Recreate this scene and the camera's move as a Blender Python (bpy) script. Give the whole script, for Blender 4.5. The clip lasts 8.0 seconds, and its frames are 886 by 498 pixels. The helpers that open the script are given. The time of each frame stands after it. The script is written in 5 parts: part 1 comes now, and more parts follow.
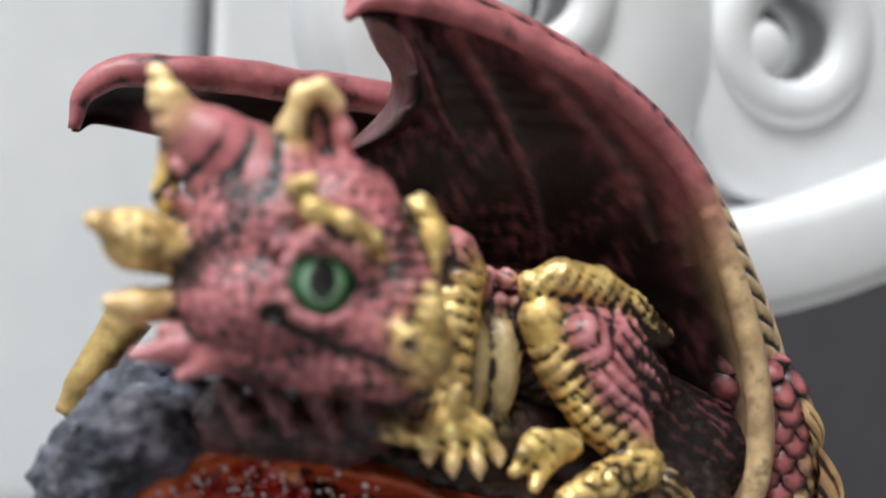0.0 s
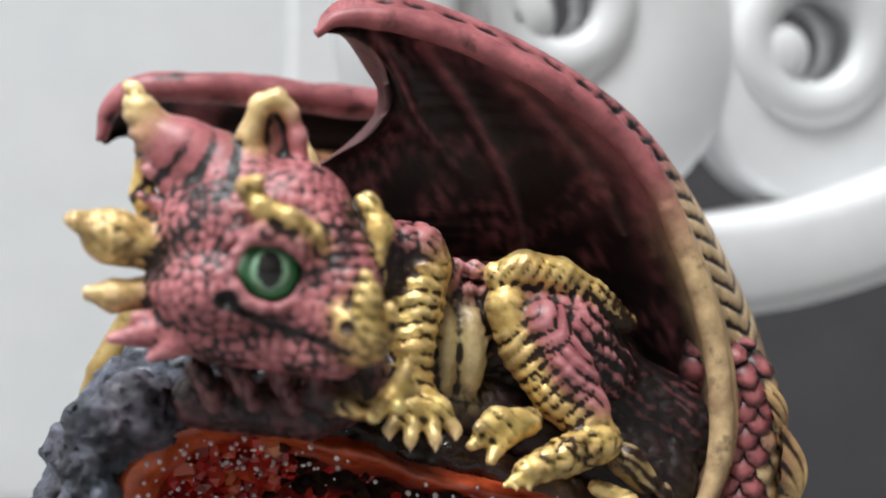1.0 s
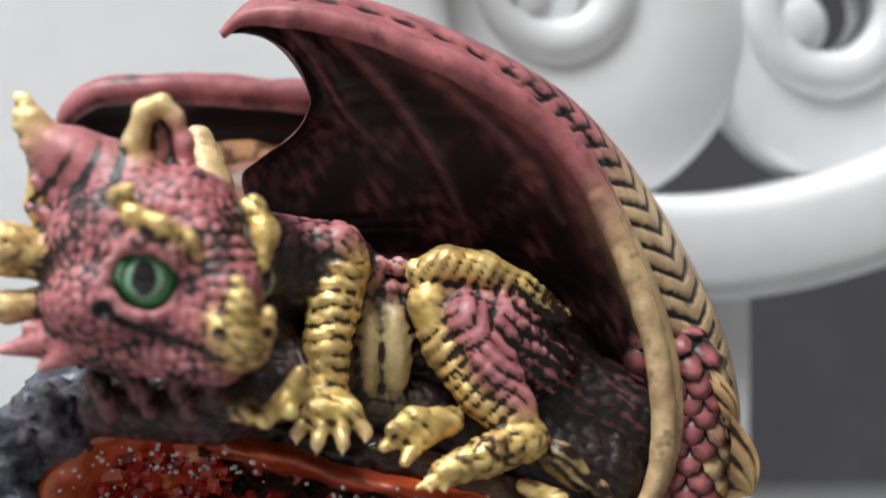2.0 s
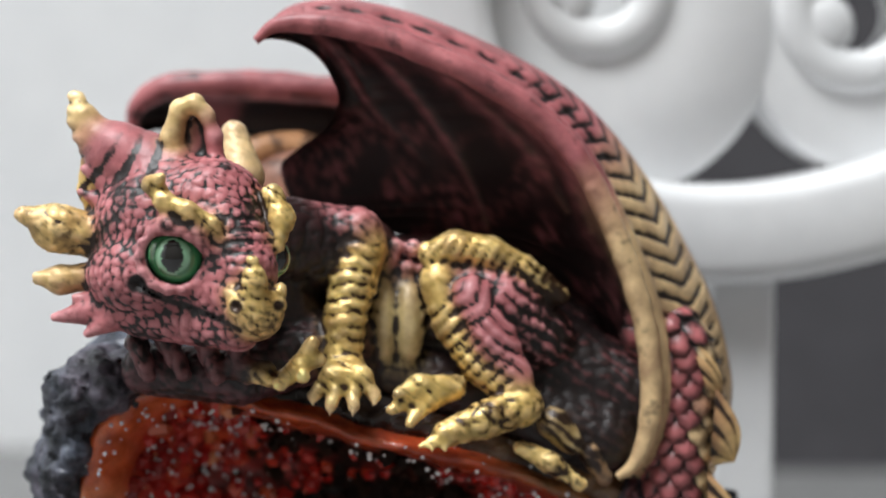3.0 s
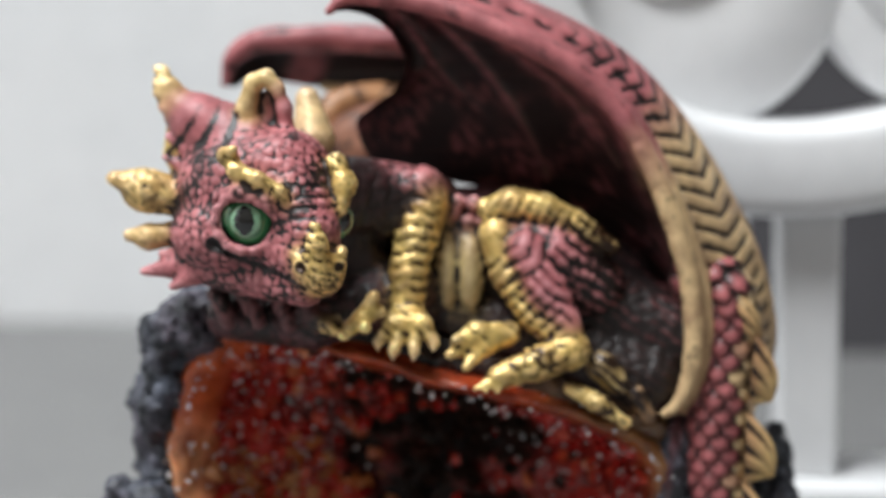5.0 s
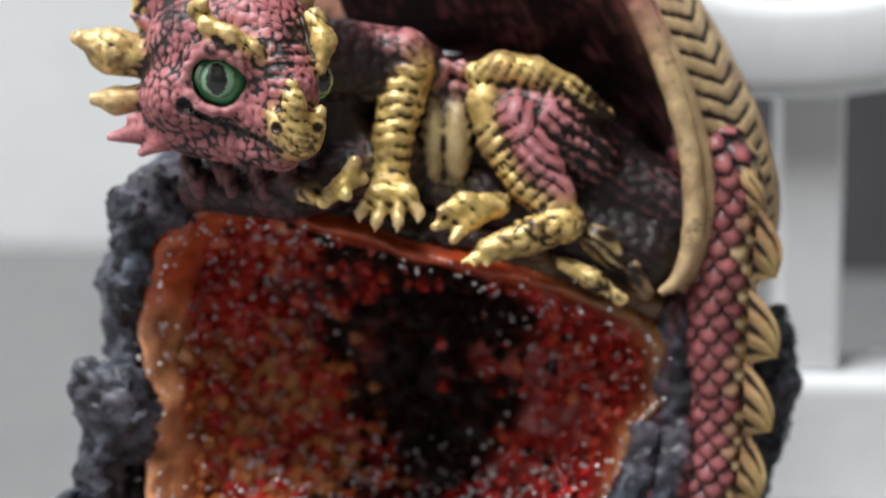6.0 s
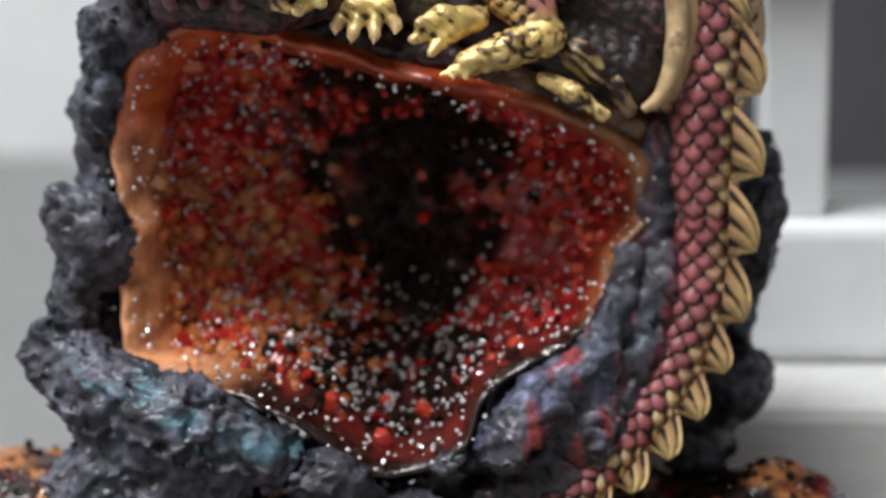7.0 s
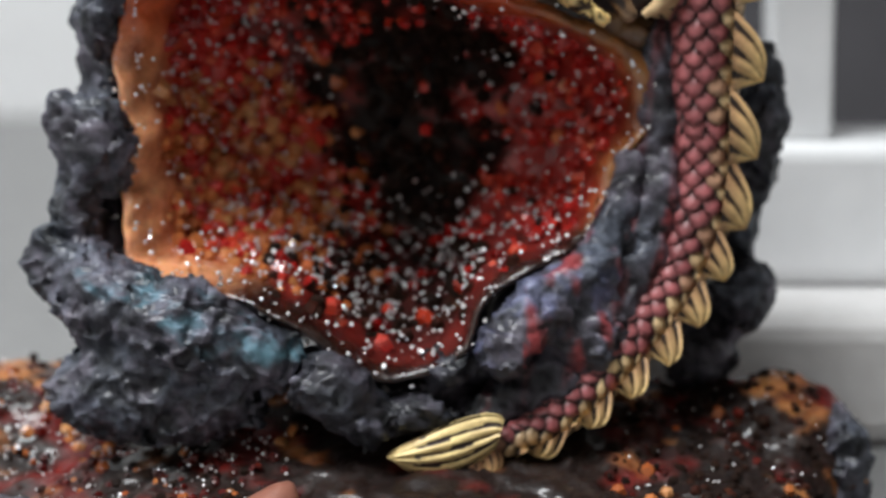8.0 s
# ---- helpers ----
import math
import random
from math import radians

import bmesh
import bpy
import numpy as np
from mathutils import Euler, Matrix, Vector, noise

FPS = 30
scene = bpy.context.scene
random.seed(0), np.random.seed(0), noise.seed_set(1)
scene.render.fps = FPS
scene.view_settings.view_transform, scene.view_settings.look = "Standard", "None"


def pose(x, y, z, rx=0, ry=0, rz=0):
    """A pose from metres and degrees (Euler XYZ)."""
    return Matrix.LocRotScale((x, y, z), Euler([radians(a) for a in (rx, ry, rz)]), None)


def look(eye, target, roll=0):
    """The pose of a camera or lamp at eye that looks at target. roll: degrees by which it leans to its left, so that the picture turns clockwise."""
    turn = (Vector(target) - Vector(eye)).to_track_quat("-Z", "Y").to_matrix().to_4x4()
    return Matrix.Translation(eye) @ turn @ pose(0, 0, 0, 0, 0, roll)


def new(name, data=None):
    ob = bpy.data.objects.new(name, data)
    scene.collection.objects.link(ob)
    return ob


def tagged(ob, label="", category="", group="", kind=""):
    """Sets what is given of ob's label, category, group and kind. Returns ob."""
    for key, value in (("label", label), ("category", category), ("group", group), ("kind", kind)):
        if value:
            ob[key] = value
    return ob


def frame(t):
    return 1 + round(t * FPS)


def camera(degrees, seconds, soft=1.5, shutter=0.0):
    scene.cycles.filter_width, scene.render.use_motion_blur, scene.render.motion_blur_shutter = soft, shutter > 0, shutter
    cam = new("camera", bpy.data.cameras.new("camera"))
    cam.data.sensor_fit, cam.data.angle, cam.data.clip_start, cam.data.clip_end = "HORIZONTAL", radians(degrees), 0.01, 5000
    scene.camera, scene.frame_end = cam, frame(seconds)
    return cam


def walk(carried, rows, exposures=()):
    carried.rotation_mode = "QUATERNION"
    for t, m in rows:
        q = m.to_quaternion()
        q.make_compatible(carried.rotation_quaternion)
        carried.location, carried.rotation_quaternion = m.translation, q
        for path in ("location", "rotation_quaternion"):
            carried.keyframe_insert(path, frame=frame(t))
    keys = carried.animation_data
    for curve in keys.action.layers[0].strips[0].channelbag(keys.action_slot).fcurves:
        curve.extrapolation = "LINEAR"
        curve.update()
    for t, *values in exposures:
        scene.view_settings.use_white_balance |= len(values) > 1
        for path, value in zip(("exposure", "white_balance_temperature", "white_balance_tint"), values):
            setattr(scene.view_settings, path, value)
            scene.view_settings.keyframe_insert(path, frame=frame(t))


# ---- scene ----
cam = camera(26.00, 8.0, soft=2.0)
PATH = [
    (0, (-0.05823, -0.15318, 0.13133), (0.10294, 0.32007, 0.12334), 2.45),
    (0.5, (-0.04999, -0.16604, 0.13089), (0.09307, 0.31299, 0.12229), 1.50),
    (1, (-0.04021, -0.17493, 0.13034), (0.06828, 0.31312, 0.12427), 1.50),
    (1.2, (-0.03349, -0.17644, 0.12953), (0.06624, 0.31348, 0.12347), 0.89),
    (1.5, (-0.02358, -0.17462, 0.13119), (0.06458, 0.31745, 0.12115), 0.91),
    (1.7, (-0.01630, -0.17365, 0.13246), (0.05038, 0.32171, 0.11928), 0.17),
    (2.8, (0.00598, -0.19508, 0.13444), (0.02139, 0.30436, 0.11674), 0.12),
    (3, (0.00829, -0.19852, 0.13517), (0.00877, 0.30101, 0.11351), 0.12),
    (3.5, (0.01546, -0.20560, 0.13922), (-0.00754, 0.29293, 0.10869), -0.05),
    (4, (0.02150, -0.21474, 0.14690), (-0.02035, 0.28246, 0.11461), -0.41),
    (4.2, (0.02210, -0.21467, 0.14793), (-0.01903, 0.28204, 0.10809), -0.49),
    (5.3, (0.02235, -0.21423, 0.14882), (-0.02585, 0.27926, 0.08442), -0.08),
    (5.5, (0.02179, -0.21130, 0.14571), (-0.03012, 0.28166, 0.08019), -0.28),
    (5.6, (0.02111, -0.21020, 0.14291), (-0.03137, 0.28301, 0.07972), -0.41),
    (6, (0.02137, -0.20323, 0.13832), (-0.02013, 0.28940, 0.06352), -0.21),
    (6.5, (0.02117, -0.19940, 0.12945), (-0.01621, 0.29250, 0.04801), -0.46),
    (7, (0.02221, -0.20141, 0.12310), (-0.01638, 0.28936, 0.03560), -0.65),
    (7.5, (0.02463, -0.20174, 0.11731), (-0.01677, 0.28836, 0.02737), -0.84),
    (8, (0.02485, -0.20315, 0.11454), (-0.01987, 0.28637, 0.02306), -0.76),
]
walk(cam, [(t, look(eye, target, roll)) for t, eye, target, roll in PATH])
cam.data.dof.use_dof = True
cam.data.dof.focus_distance = 0.195
cam.data.dof.aperture_fstop = 18.0

# ---- world and lights ----
world = bpy.data.worlds.new("world")
scene.world = world
world.use_nodes = True
wn = world.node_tree
sky = wn.nodes.new("ShaderNodeTexSky")
sky.sky_type = "NISHITA"
sky.sun_disc = False
sky.sun_elevation, sky.sun_rotation = radians(35), radians(250)
wn.nodes["Background"].inputs[1].default_value = 0.1
wn.links.new(sky.outputs[0], wn.nodes["Background"].inputs[0])


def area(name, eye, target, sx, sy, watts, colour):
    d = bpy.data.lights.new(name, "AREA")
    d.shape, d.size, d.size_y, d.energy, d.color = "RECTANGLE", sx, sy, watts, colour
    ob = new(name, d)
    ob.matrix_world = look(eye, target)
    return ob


# Added overhead area lamp; no source is in view, only light from above.
area("added_top_lamp", (-0.55, -0.62, 1.92), (-0.45, -0.52, 0.1), 0.9, 0.9, 63, (0.96, 0.985, 1.0))
scene.view_settings.exposure = 0.0

# ---- materials ----
MM = 0.001


def nodes(name):
    m = bpy.data.materials.new(name)
    m.use_nodes = True
    return m, m.node_tree.nodes, m.node_tree.links, m.node_tree.nodes["Principled BSDF"]


def ramp(n, stops):
    r = n.new("ShaderNodeValToRGB")
    while len(r.color_ramp.elements) < len(stops):
        r.color_ramp.elements.new(0.5)
    for e, (p, c) in zip(r.color_ramp.elements, stops):
        e.position, e.color = p, (*c, 1)
    return r


def noise_tex(n, l, scale, detail=5, rough=0.6, coords="Object"):
    tc = n.new("ShaderNodeTexCoord")
    t = n.new("ShaderNodeTexNoise")
    t.inputs["Scale"].default_value, t.inputs["Detail"].default_value, t.inputs["Roughness"].default_value = scale, detail, rough
    l.new(tc.outputs[coords], t.inputs["Vector"])
    return t


def mixed(n, l, fac, a, b, how="MIX"):
    x = n.new("ShaderNodeMix")
    x.data_type, x.blend_type = "RGBA", how
    for sock, v in ((0, fac), (6, a), (7, b)):
        if hasattr(v, "is_linked"):
            l.new(v, x.inputs[sock])
        elif sock == 0:
            x.inputs[0].default_value = v
        else:
            x.inputs[sock].default_value = (*v, 1)
    return x.outputs[2]


def bump(n, l, height, strength, dist, bsdf):
    b = n.new("ShaderNodeBump")
    b.inputs["Strength"].default_value, b.inputs["Distance"].default_value = strength, dist
    l.new(height, b.inputs["Height"])
    l.new(b.outputs[0], bsdf.inputs["Normal"])


def plain(name, lo, hi, scale, rough, bump_s=0.2, bump_d=0.0003, metal=0.0, coat=0.0):
    m, n, l, b = nodes(name)
    t = noise_tex(n, l, scale)
    t2 = noise_tex(n, l, scale * 7, 3)
    r = ramp(n, [(0.3, lo), (0.7, hi)])
    l.new(t.outputs[0], r.inputs[0])
    l.new(mixed(n, l, 0.25, r.outputs[0], t2.outputs[0], "OVERLAY"), b.inputs["Base Color"])
    b.inputs["Roughness"].default_value, b.inputs["Metallic"].default_value, b.inputs["Coat Weight"].default_value = rough, metal, coat
    bump(n, l, t2.outputs[0], bump_s, bump_d, b)
    return m


def attribute(n, name):
    a = n.new("ShaderNodeAttribute")
    a.attribute_name = name
    return a


def painted_resin():
    """Hand-painted resin: zone colours with dark wash in the grooves, gold zones half metallic."""
    m, n, l, b = nodes("painted_resin")
    paint, edge, metal = attribute(n, "paint"), attribute(n, "groove"), attribute(n, "metal")
    t = noise_tex(n, l, 900, 6, 0.65)
    t2 = noise_tex(n, l, 260, 4, 0.6)
    r = ramp(n, [(0.32, (0.62, 0.54, 0.56)), (0.68, (1.22, 1.2, 1.2))])
    l.new(t2.outputs[0], r.inputs[0])
    col = mixed(n, l, 1.0, paint.outputs["Color"], r.outputs[0], "MULTIPLY")
    add = n.new("ShaderNodeMath")
    add.operation = "MULTIPLY_ADD"
    l.new(t.outputs[0], add.inputs[0])
    calm = n.new("ShaderNodeMath")
    calm.operation = "MULTIPLY_ADD"
    l.new(metal.outputs["Fac"], calm.inputs[0])
    calm.inputs[1].default_value, calm.inputs[2].default_value = -0.2, 0.78
    l.new(calm.outputs[0], add.inputs[1])
    l.new(edge.outputs["Fac"], add.inputs[2])
    wash = ramp(n, [(0.50, (0, 0, 0)), (0.64, (0.35, 0.35, 0.35)), (0.86, (1, 1, 1))])
    l.new(add.outputs[0], wash.inputs[0])
    umber = mixed(n, l, metal.outputs["Fac"], (0.012, 0.007, 0.007), (0.045, 0.020, 0.007))
    l.new(mixed(n, l, wash.outputs[0], col, umber), b.inputs["Base Color"])
    shine = n.new("ShaderNodeMapRange")
    shine.inputs[3].default_value, shine.inputs[4].default_value = 0.46, 0.37
    l.new(metal.outputs["Fac"], shine.inputs[0])
    l.new(shine.outputs[0], b.inputs["Roughness"])
    mm = n.new("ShaderNodeMath")
    mm.operation = "MULTIPLY"
    l.new(metal.outputs["Fac"], mm.inputs[0])
    mm.inputs[1].default_value = 0.4
    l.new(mm.outputs[0], b.inputs["Metallic"])
    b.inputs["Coat Weight"].default_value = 0.08
    b.inputs["Coat Roughness"].default_value = 0.22
    bump(n, l, t.outputs[0], 0.45, 0.00025, b)
    return m


def eye_glass():
    m, n, l, b = nodes("green_eye")
    tc = attribute(n, "paint")
    l.new(tc.outputs["Color"], b.inputs["Base Color"])
    b.inputs["Roughness"].default_value = 0.12
    b.inputs["Coat Weight"].default_value = 1.0
    b.inputs["Coat Roughness"].default_value = 0.02
    return m


def crystal(name, stops, rough=0.22, single=False, coat=0.3):
    m, n, l, b = nodes(name)
    g = n.new("ShaderNodeObjectInfo" if single else "ShaderNodeNewGeometry")
    r = ramp(n, stops)
    patch = noise_tex(n, l, 170, 3, 0.55, "Object")
    spread = n.new("ShaderNodeMapRange")
    spread.inputs[1].default_value, spread.inputs[2].default_value = 0.33, 0.67
    l.new(patch.outputs[0], spread.inputs[0])
    share = n.new("ShaderNodeMix")
    share.inputs[0].default_value = 1.0 if single else 0.4
    l.new(spread.outputs[0], share.inputs[2])
    l.new(g.outputs["Random" if single else "Random Per Island"], share.inputs[3])
    l.new(share.outputs[0], r.inputs[0])
    l.new(r.outputs[0], b.inputs["Base Color"])
    b.inputs["Roughness"].default_value = rough
    b.inputs["Specular IOR Level"].default_value = 0.06 if coat == 0 else 0.5
    b.inputs["Coat Weight"].default_value = coat
    b.inputs["Coat Roughness"].default_value = 0.08
    b.inputs["Transmission Weight"].default_value = 0.2
    return m


def lava_glaze():
    m, n, l, b = nodes("amber_glaze")
    a = attribute(n, "paint")
    t = noise_tex(n, l, 260, 5)
    t2 = noise_tex(n, l, 1400, 3)
    r = ramp(n, [(0.35, (0.55, 0.42, 0.4)), (0.68, (1.2, 1.2, 1.2))])
    l.new(t.outputs[0], r.inputs[0])
    l.new(mixed(n, l, 1.0, a.outputs["Color"], r.outputs[0], "MULTIPLY"), b.inputs["Base Color"])
    dull = attribute(n, "groove")
    for sock, gloss, matt in (("Roughness", 0.22, 0.9), ("Coat Weight", 0.7, 0.0), ("Specular IOR Level", 0.5, 0.08)):
        mr = n.new("ShaderNodeMapRange")
        mr.inputs[3].default_value, mr.inputs[4].default_value = gloss, matt
        l.new(dull.outputs["Fac"], mr.inputs[0])
        l.new(mr.outputs[0], b.inputs[sock])
    b.inputs["Coat Roughness"].default_value = 0.05
    b.inputs["Subsurface Weight"].default_value = 0.25
    b.inputs["Subsurface Radius"].default_value = (0.003, 0.0008, 0.0003)
    bump(n, l, t2.outputs[0], 0.5, 0.0004, b)
    return m


def grey_rock():
    """Slate-grey paint with black wash in the pits and a faint blue-violet pearl on the proud edges."""
    m, n, l, b = nodes("grey_rock_paint")
    edge, pearl, stain = attribute(n, "groove"), attribute(n, "paint"), attribute(n, "metal")
    t = noise_tex(n, l, 240, 8, 0.68)
    t2 = noise_tex(n, l, 1300, 5, 0.7)
    t3 = noise_tex(n, l, 110, 2)
    r = ramp(n, [(0.34, (0.006, 0.006, 0.007)), (0.46, (0.050, 0.048, 0.056)), (0.57, (0.135, 0.128, 0.148)), (0.70, (0.26, 0.25, 0.28))])
    l.new(t.outputs[0], r.inputs[0])
    tint = ramp(n, [(0.40, (1.08, 0.94, 1.0)), (0.66, (0.90, 1.02, 1.12))])
    l.new(t3.outputs[0], tint.inputs[0])
    col = mixed(n, l, 1.0, r.outputs[0], tint.outputs[0], "MULTIPLY")
    col = mixed(n, l, 1.0, col, pearl.outputs["Color"], "ADD")
    col = mixed(n, l, stain.outputs["Fac"], col, (0.42, 0.045, 0.045))
    l.new(mixed(n, l, edge.outputs["Fac"], col, (0.010, 0.009, 0.011)), b.inputs["Base Color"])
    rr = ramp(n, [(0.35, (0.28, 0.28, 0.28)), (0.65, (0.58, 0.58, 0.58))])
    l.new(t2.outputs[0], rr.inputs[0])
    l.new(rr.outputs[0], b.inputs["Roughness"])
    b.inputs["Metallic"].default_value = 0.2
    b.inputs["Coat Weight"].default_value = 0.35
    b.inputs["Coat Tint"].default_value = (0.75, 0.9, 1.0, 1)
    b.inputs["Coat Roughness"].default_value = 0.2
    crinkle = n.new("ShaderNodeMath")
    crinkle.operation = "MULTIPLY_ADD"
    l.new(t2.outputs[0], crinkle.inputs[0])
    crinkle.inputs[1].default_value = 0.35
    l.new(t.outputs[0], crinkle.inputs[2])
    bump(n, l, crinkle.outputs[0], 0.7, 0.0010, b)
    return m


RESIN, EYE, GLAZE, ROCK = painted_resin(), eye_glass(), lava_glaze(), grey_rock()
RED = crystal("red_crystal", [(0.0, (0.24, 0.008, 0.007)), (0.5, (0.60, 0.03, 0.024)), (0.85, (0.78, 0.10, 0.05)), (1.0, (0.85, 0.36, 0.17))])
DARK = crystal("dark_crystal", [(0.0, (0.006, 0.003, 0.002)), (0.6, (0.02, 0.008, 0.004)), (0.9, (0.06, 0.012, 0.006)), (1.0, (0.10, 0.04, 0.015))], 0.7, False, 0.0)
AMBER = crystal("amber_crystal", [(0.0, (0.36, 0.07, 0.02)), (0.6, (0.62, 0.20, 0.06)), (1.0, (0.80, 0.42, 0.18))])
DEEP = crystal("deep_red_crystal", [(0.0, (0.02, 0.003, 0.002)), (0.7, (0.12, 0.008, 0.006)), (1.0, (0.32, 0.05, 0.025))], 0.25)
RED_ONE = crystal("red_single_crystal", [(0.0, (0.2, 0.006, 0.006)), (0.5, (0.5, 0.018, 0.015)), (0.9, (0.65, 0.08, 0.03)), (1.0, (0.8, 0.3, 0.12))], 0.12, True, 0.5)
AMBER_ONE = crystal("amber_single_crystal", [(0.0, (0.28, 0.05, 0.014)), (0.6, (0.46, 0.14, 0.04)), (1.0, (0.62, 0.30, 0.11))], 0.12, True, 0.5)
GLITTER = plain("silver_glitter", (0.85, 0.85, 0.88), (0.95, 0.93, 0.92), 300, 0.25, 0.0, 0.0001, 0.35)
WHITE = plain("white_lacquer", (0.76, 0.77, 0.78), (0.82, 0.82, 0.82), 25, 0.38, 0.08, 0.0004)
WALL_L = plain("white_wall_paint", (0.74, 0.75, 0.76), (0.79, 0.79, 0.79), 9, 0.8, 0.25, 0.0008)
WALL_G = plain("dark_grey_wall_paint", (0.060, 0.058, 0.064), (0.072, 0.069, 0.076), 12, 0.75, 0.2, 0.0006)
PLINTH = plain("rough_pale_grey_paint", (0.60, 0.59, 0.585), (0.70, 0.69, 0.68), 40, 0.6, 0.4, 0.0006)
# Tabletop grey is darkened to stand for the soft shade low on the wall.
TABLE = plain("shade_grey_tabletop", (0.185, 0.185, 0.185), (0.215, 0.215, 0.212), 40, 0.55, 0.3, 0.0005)
# For the unseen walls; brown-grey so that they throw back less fill light.
WALL_B = plain("low_bounce_wall_paint", (0.24, 0.22, 0.20), (0.28, 0.26, 0.24), 9, 0.8, 0.25, 0.0008)
FLOOR = plain("wood_floor", (0.16, 0.10, 0.06), (0.24, 0.16, 0.10), 6, 0.5, 0.2, 0.001)
BROWN = plain("terracotta_paint", (0.26, 0.10, 0.07), (0.36, 0.16, 0.11), 200, 0.4, 0.2, 0.0002)

PINK, GOLD, CREAM, MEMBRANE, BELLY, SHADE_BLACK = (0.42, 0.136, 0.144), (0.66, 0.485, 0.15), (0.72, 0.53, 0.28), (0.013, 0.005, 0.0048), (0.52, 0.42, 0.19), (0.024, 0.010, 0.009)

# ---- mesh tools ----


def nets(fn, lo, hi, step):
    """Surface of the solid fn(points) < 0 by surface nets. Millimetres."""
    ax = [np.arange(a, b + step, step) for a, b in zip(lo, hi)]
    g = np.stack(np.meshgrid(*ax, indexing="ij"), -1)
    shape = g.shape[:3]
    v = fn(g.reshape(-1, 3)).reshape(shape)
    inside = v < 0
    corner = [(i, j, k) for i in (0, 1) for j in (0, 1) for k in (0, 1)]
    sl = lambda c: tuple(slice(a, n - 1 + a) for a, n in zip(c, shape))
    count = sum(inside[sl(c)].astype(int) for c in corner)
    mix = (count > 0) & (count < 8)
    acc, num = np.zeros((*mix.shape, 3)), np.zeros(mix.shape)
    for c in corner:
        for d in range(3):
            if c[d]:
                continue
            e = tuple(1 if i == d else c[i] for i in range(3))
            a, b = v[sl(c)], v[sl(e)]
            cross = ((a < 0) != (b < 0)) & mix
            f = np.where(cross, a / np.where(cross, a - b, 1), 0)
            for i in range(3):
                acc[..., i] += np.where(cross, c[i] + (f if i == d else 0), 0)
            num += cross
    ids = -np.ones(mix.shape, int)
    ids[mix] = np.arange(mix.sum())
    cell = np.argwhere(mix)
    verts = np.array(lo) + step * (cell + acc[mix] / num[mix][:, None])
    faces = []
    for d in range(3):
        p, q = [(1, 2), (2, 0), (0, 1)][d]
        a = np.take(inside, range(shape[d] - 1), d)
        b = np.take(inside, range(1, shape[d]), d)
        e = np.argwhere(a != b)
        e = e[(e[:, p] > 0) & (e[:, q] > 0) & (e[:, p] < shape[p] - 1) & (e[:, q] < shape[q] - 1)]
        out = a[tuple(e.T)]
        quad = []
        for dp, dq in ((1, 1), (0, 1), (0, 0), (1, 0)):
            o = e.copy()
            o[:, p] -= dp
            o[:, q] -= dq
            quad.append(ids[tuple(o.T)])
        quad = np.stack(quad, 1)
        faces.append(np.where(out[:, None], quad, quad[:, ::-1]))
    return verts, np.concatenate(faces)


def normals(v, f):
    n = np.zeros_like(v)
    fn = np.cross(v[f[:, 2]] - v[f[:, 0]], v[f[:, -1]] - v[f[:, 1]])
    for i in range(f.shape[1]):
        np.add.at(n, f[:, i], fn)
    return n / np.maximum(np.linalg.norm(n, axis=1), 1e-9)[:, None]


def cells(p, size, seed=1):
    """Worley cells: distances to the nearest two seeds, in cells."""
    q = p / size
    base = np.floor(q).astype(np.int64)
    f1, f2 = np.full(len(q), 9.0), np.full(len(q), 9.0)
    for o in np.ndindex(3, 3, 3):
        c = base + np.array(o) - 1
        h = (c[:, 0] * 73856093 ^ c[:, 1] * 19349663 ^ c[:, 2] * 83492791) + seed * 7919
        j = np.stack([np.abs(np.sin(h * k) * 43758.5453) % 1 for k in (1.1e-3, 2.3e-3, 3.7e-3)], 1)
        d = np.linalg.norm(q - c - 0.15 - 0.7 * j, axis=1)
        f2 = np.where(d < f1, f1, np.minimum(f2, d))
        f1 = np.minimum(f1, d)
    return f1, f2


def wobble(p, size, seed=0.0):
    """Cheap smooth noise, about -1 to 1."""
    q = p / size * 2.0
    a = np.zeros(len(q))
    for k, amp in ((1.0, 0.5), (1.9, 0.3), (3.7, 0.2)):
        x, y, z = (q * k + seed * (1 + k)).T
        a += amp * (np.sin(x + 1.3 * np.sin(y * 1.1 + z)) * np.cos(y - 0.7 * np.sin(z * 1.3)) + np.sin(z * 0.9 + 1.1 * np.sin(x)) * 0.6)
    return a


def ell(c, r):
    c, r = np.array(c, float), np.array(r, float)
    return lambda p: (np.linalg.norm((p - c) / r, axis=1) - 1) * r.min()


def cap(a, b, ra, rb):
    a, b = np.array(a, float), np.array(b, float)

    def fn(p):
        h = np.clip(((p - a) @ (b - a)) / max((b - a) @ (b - a), 1e-9), 0, 1)
        return np.linalg.norm(p - a - h[:, None] * (b - a), axis=1) - (ra + (rb - ra) * h)
    return fn


def chain(pts, rs):
    return [cap(pts[i], pts[i + 1], rs[i], rs[i + 1]) for i in range(len(pts) - 1)]


def blend(parts, k):
    def fn(p):
        d = parts[0](p)
        for s in parts[1:]:
            e = s(p)
            h = np.clip(0.5 + 0.5 * (e - d) / k, 0, 1)
            d = e + (d - e) * h - k * h * (1 - h)
        return d
    return fn


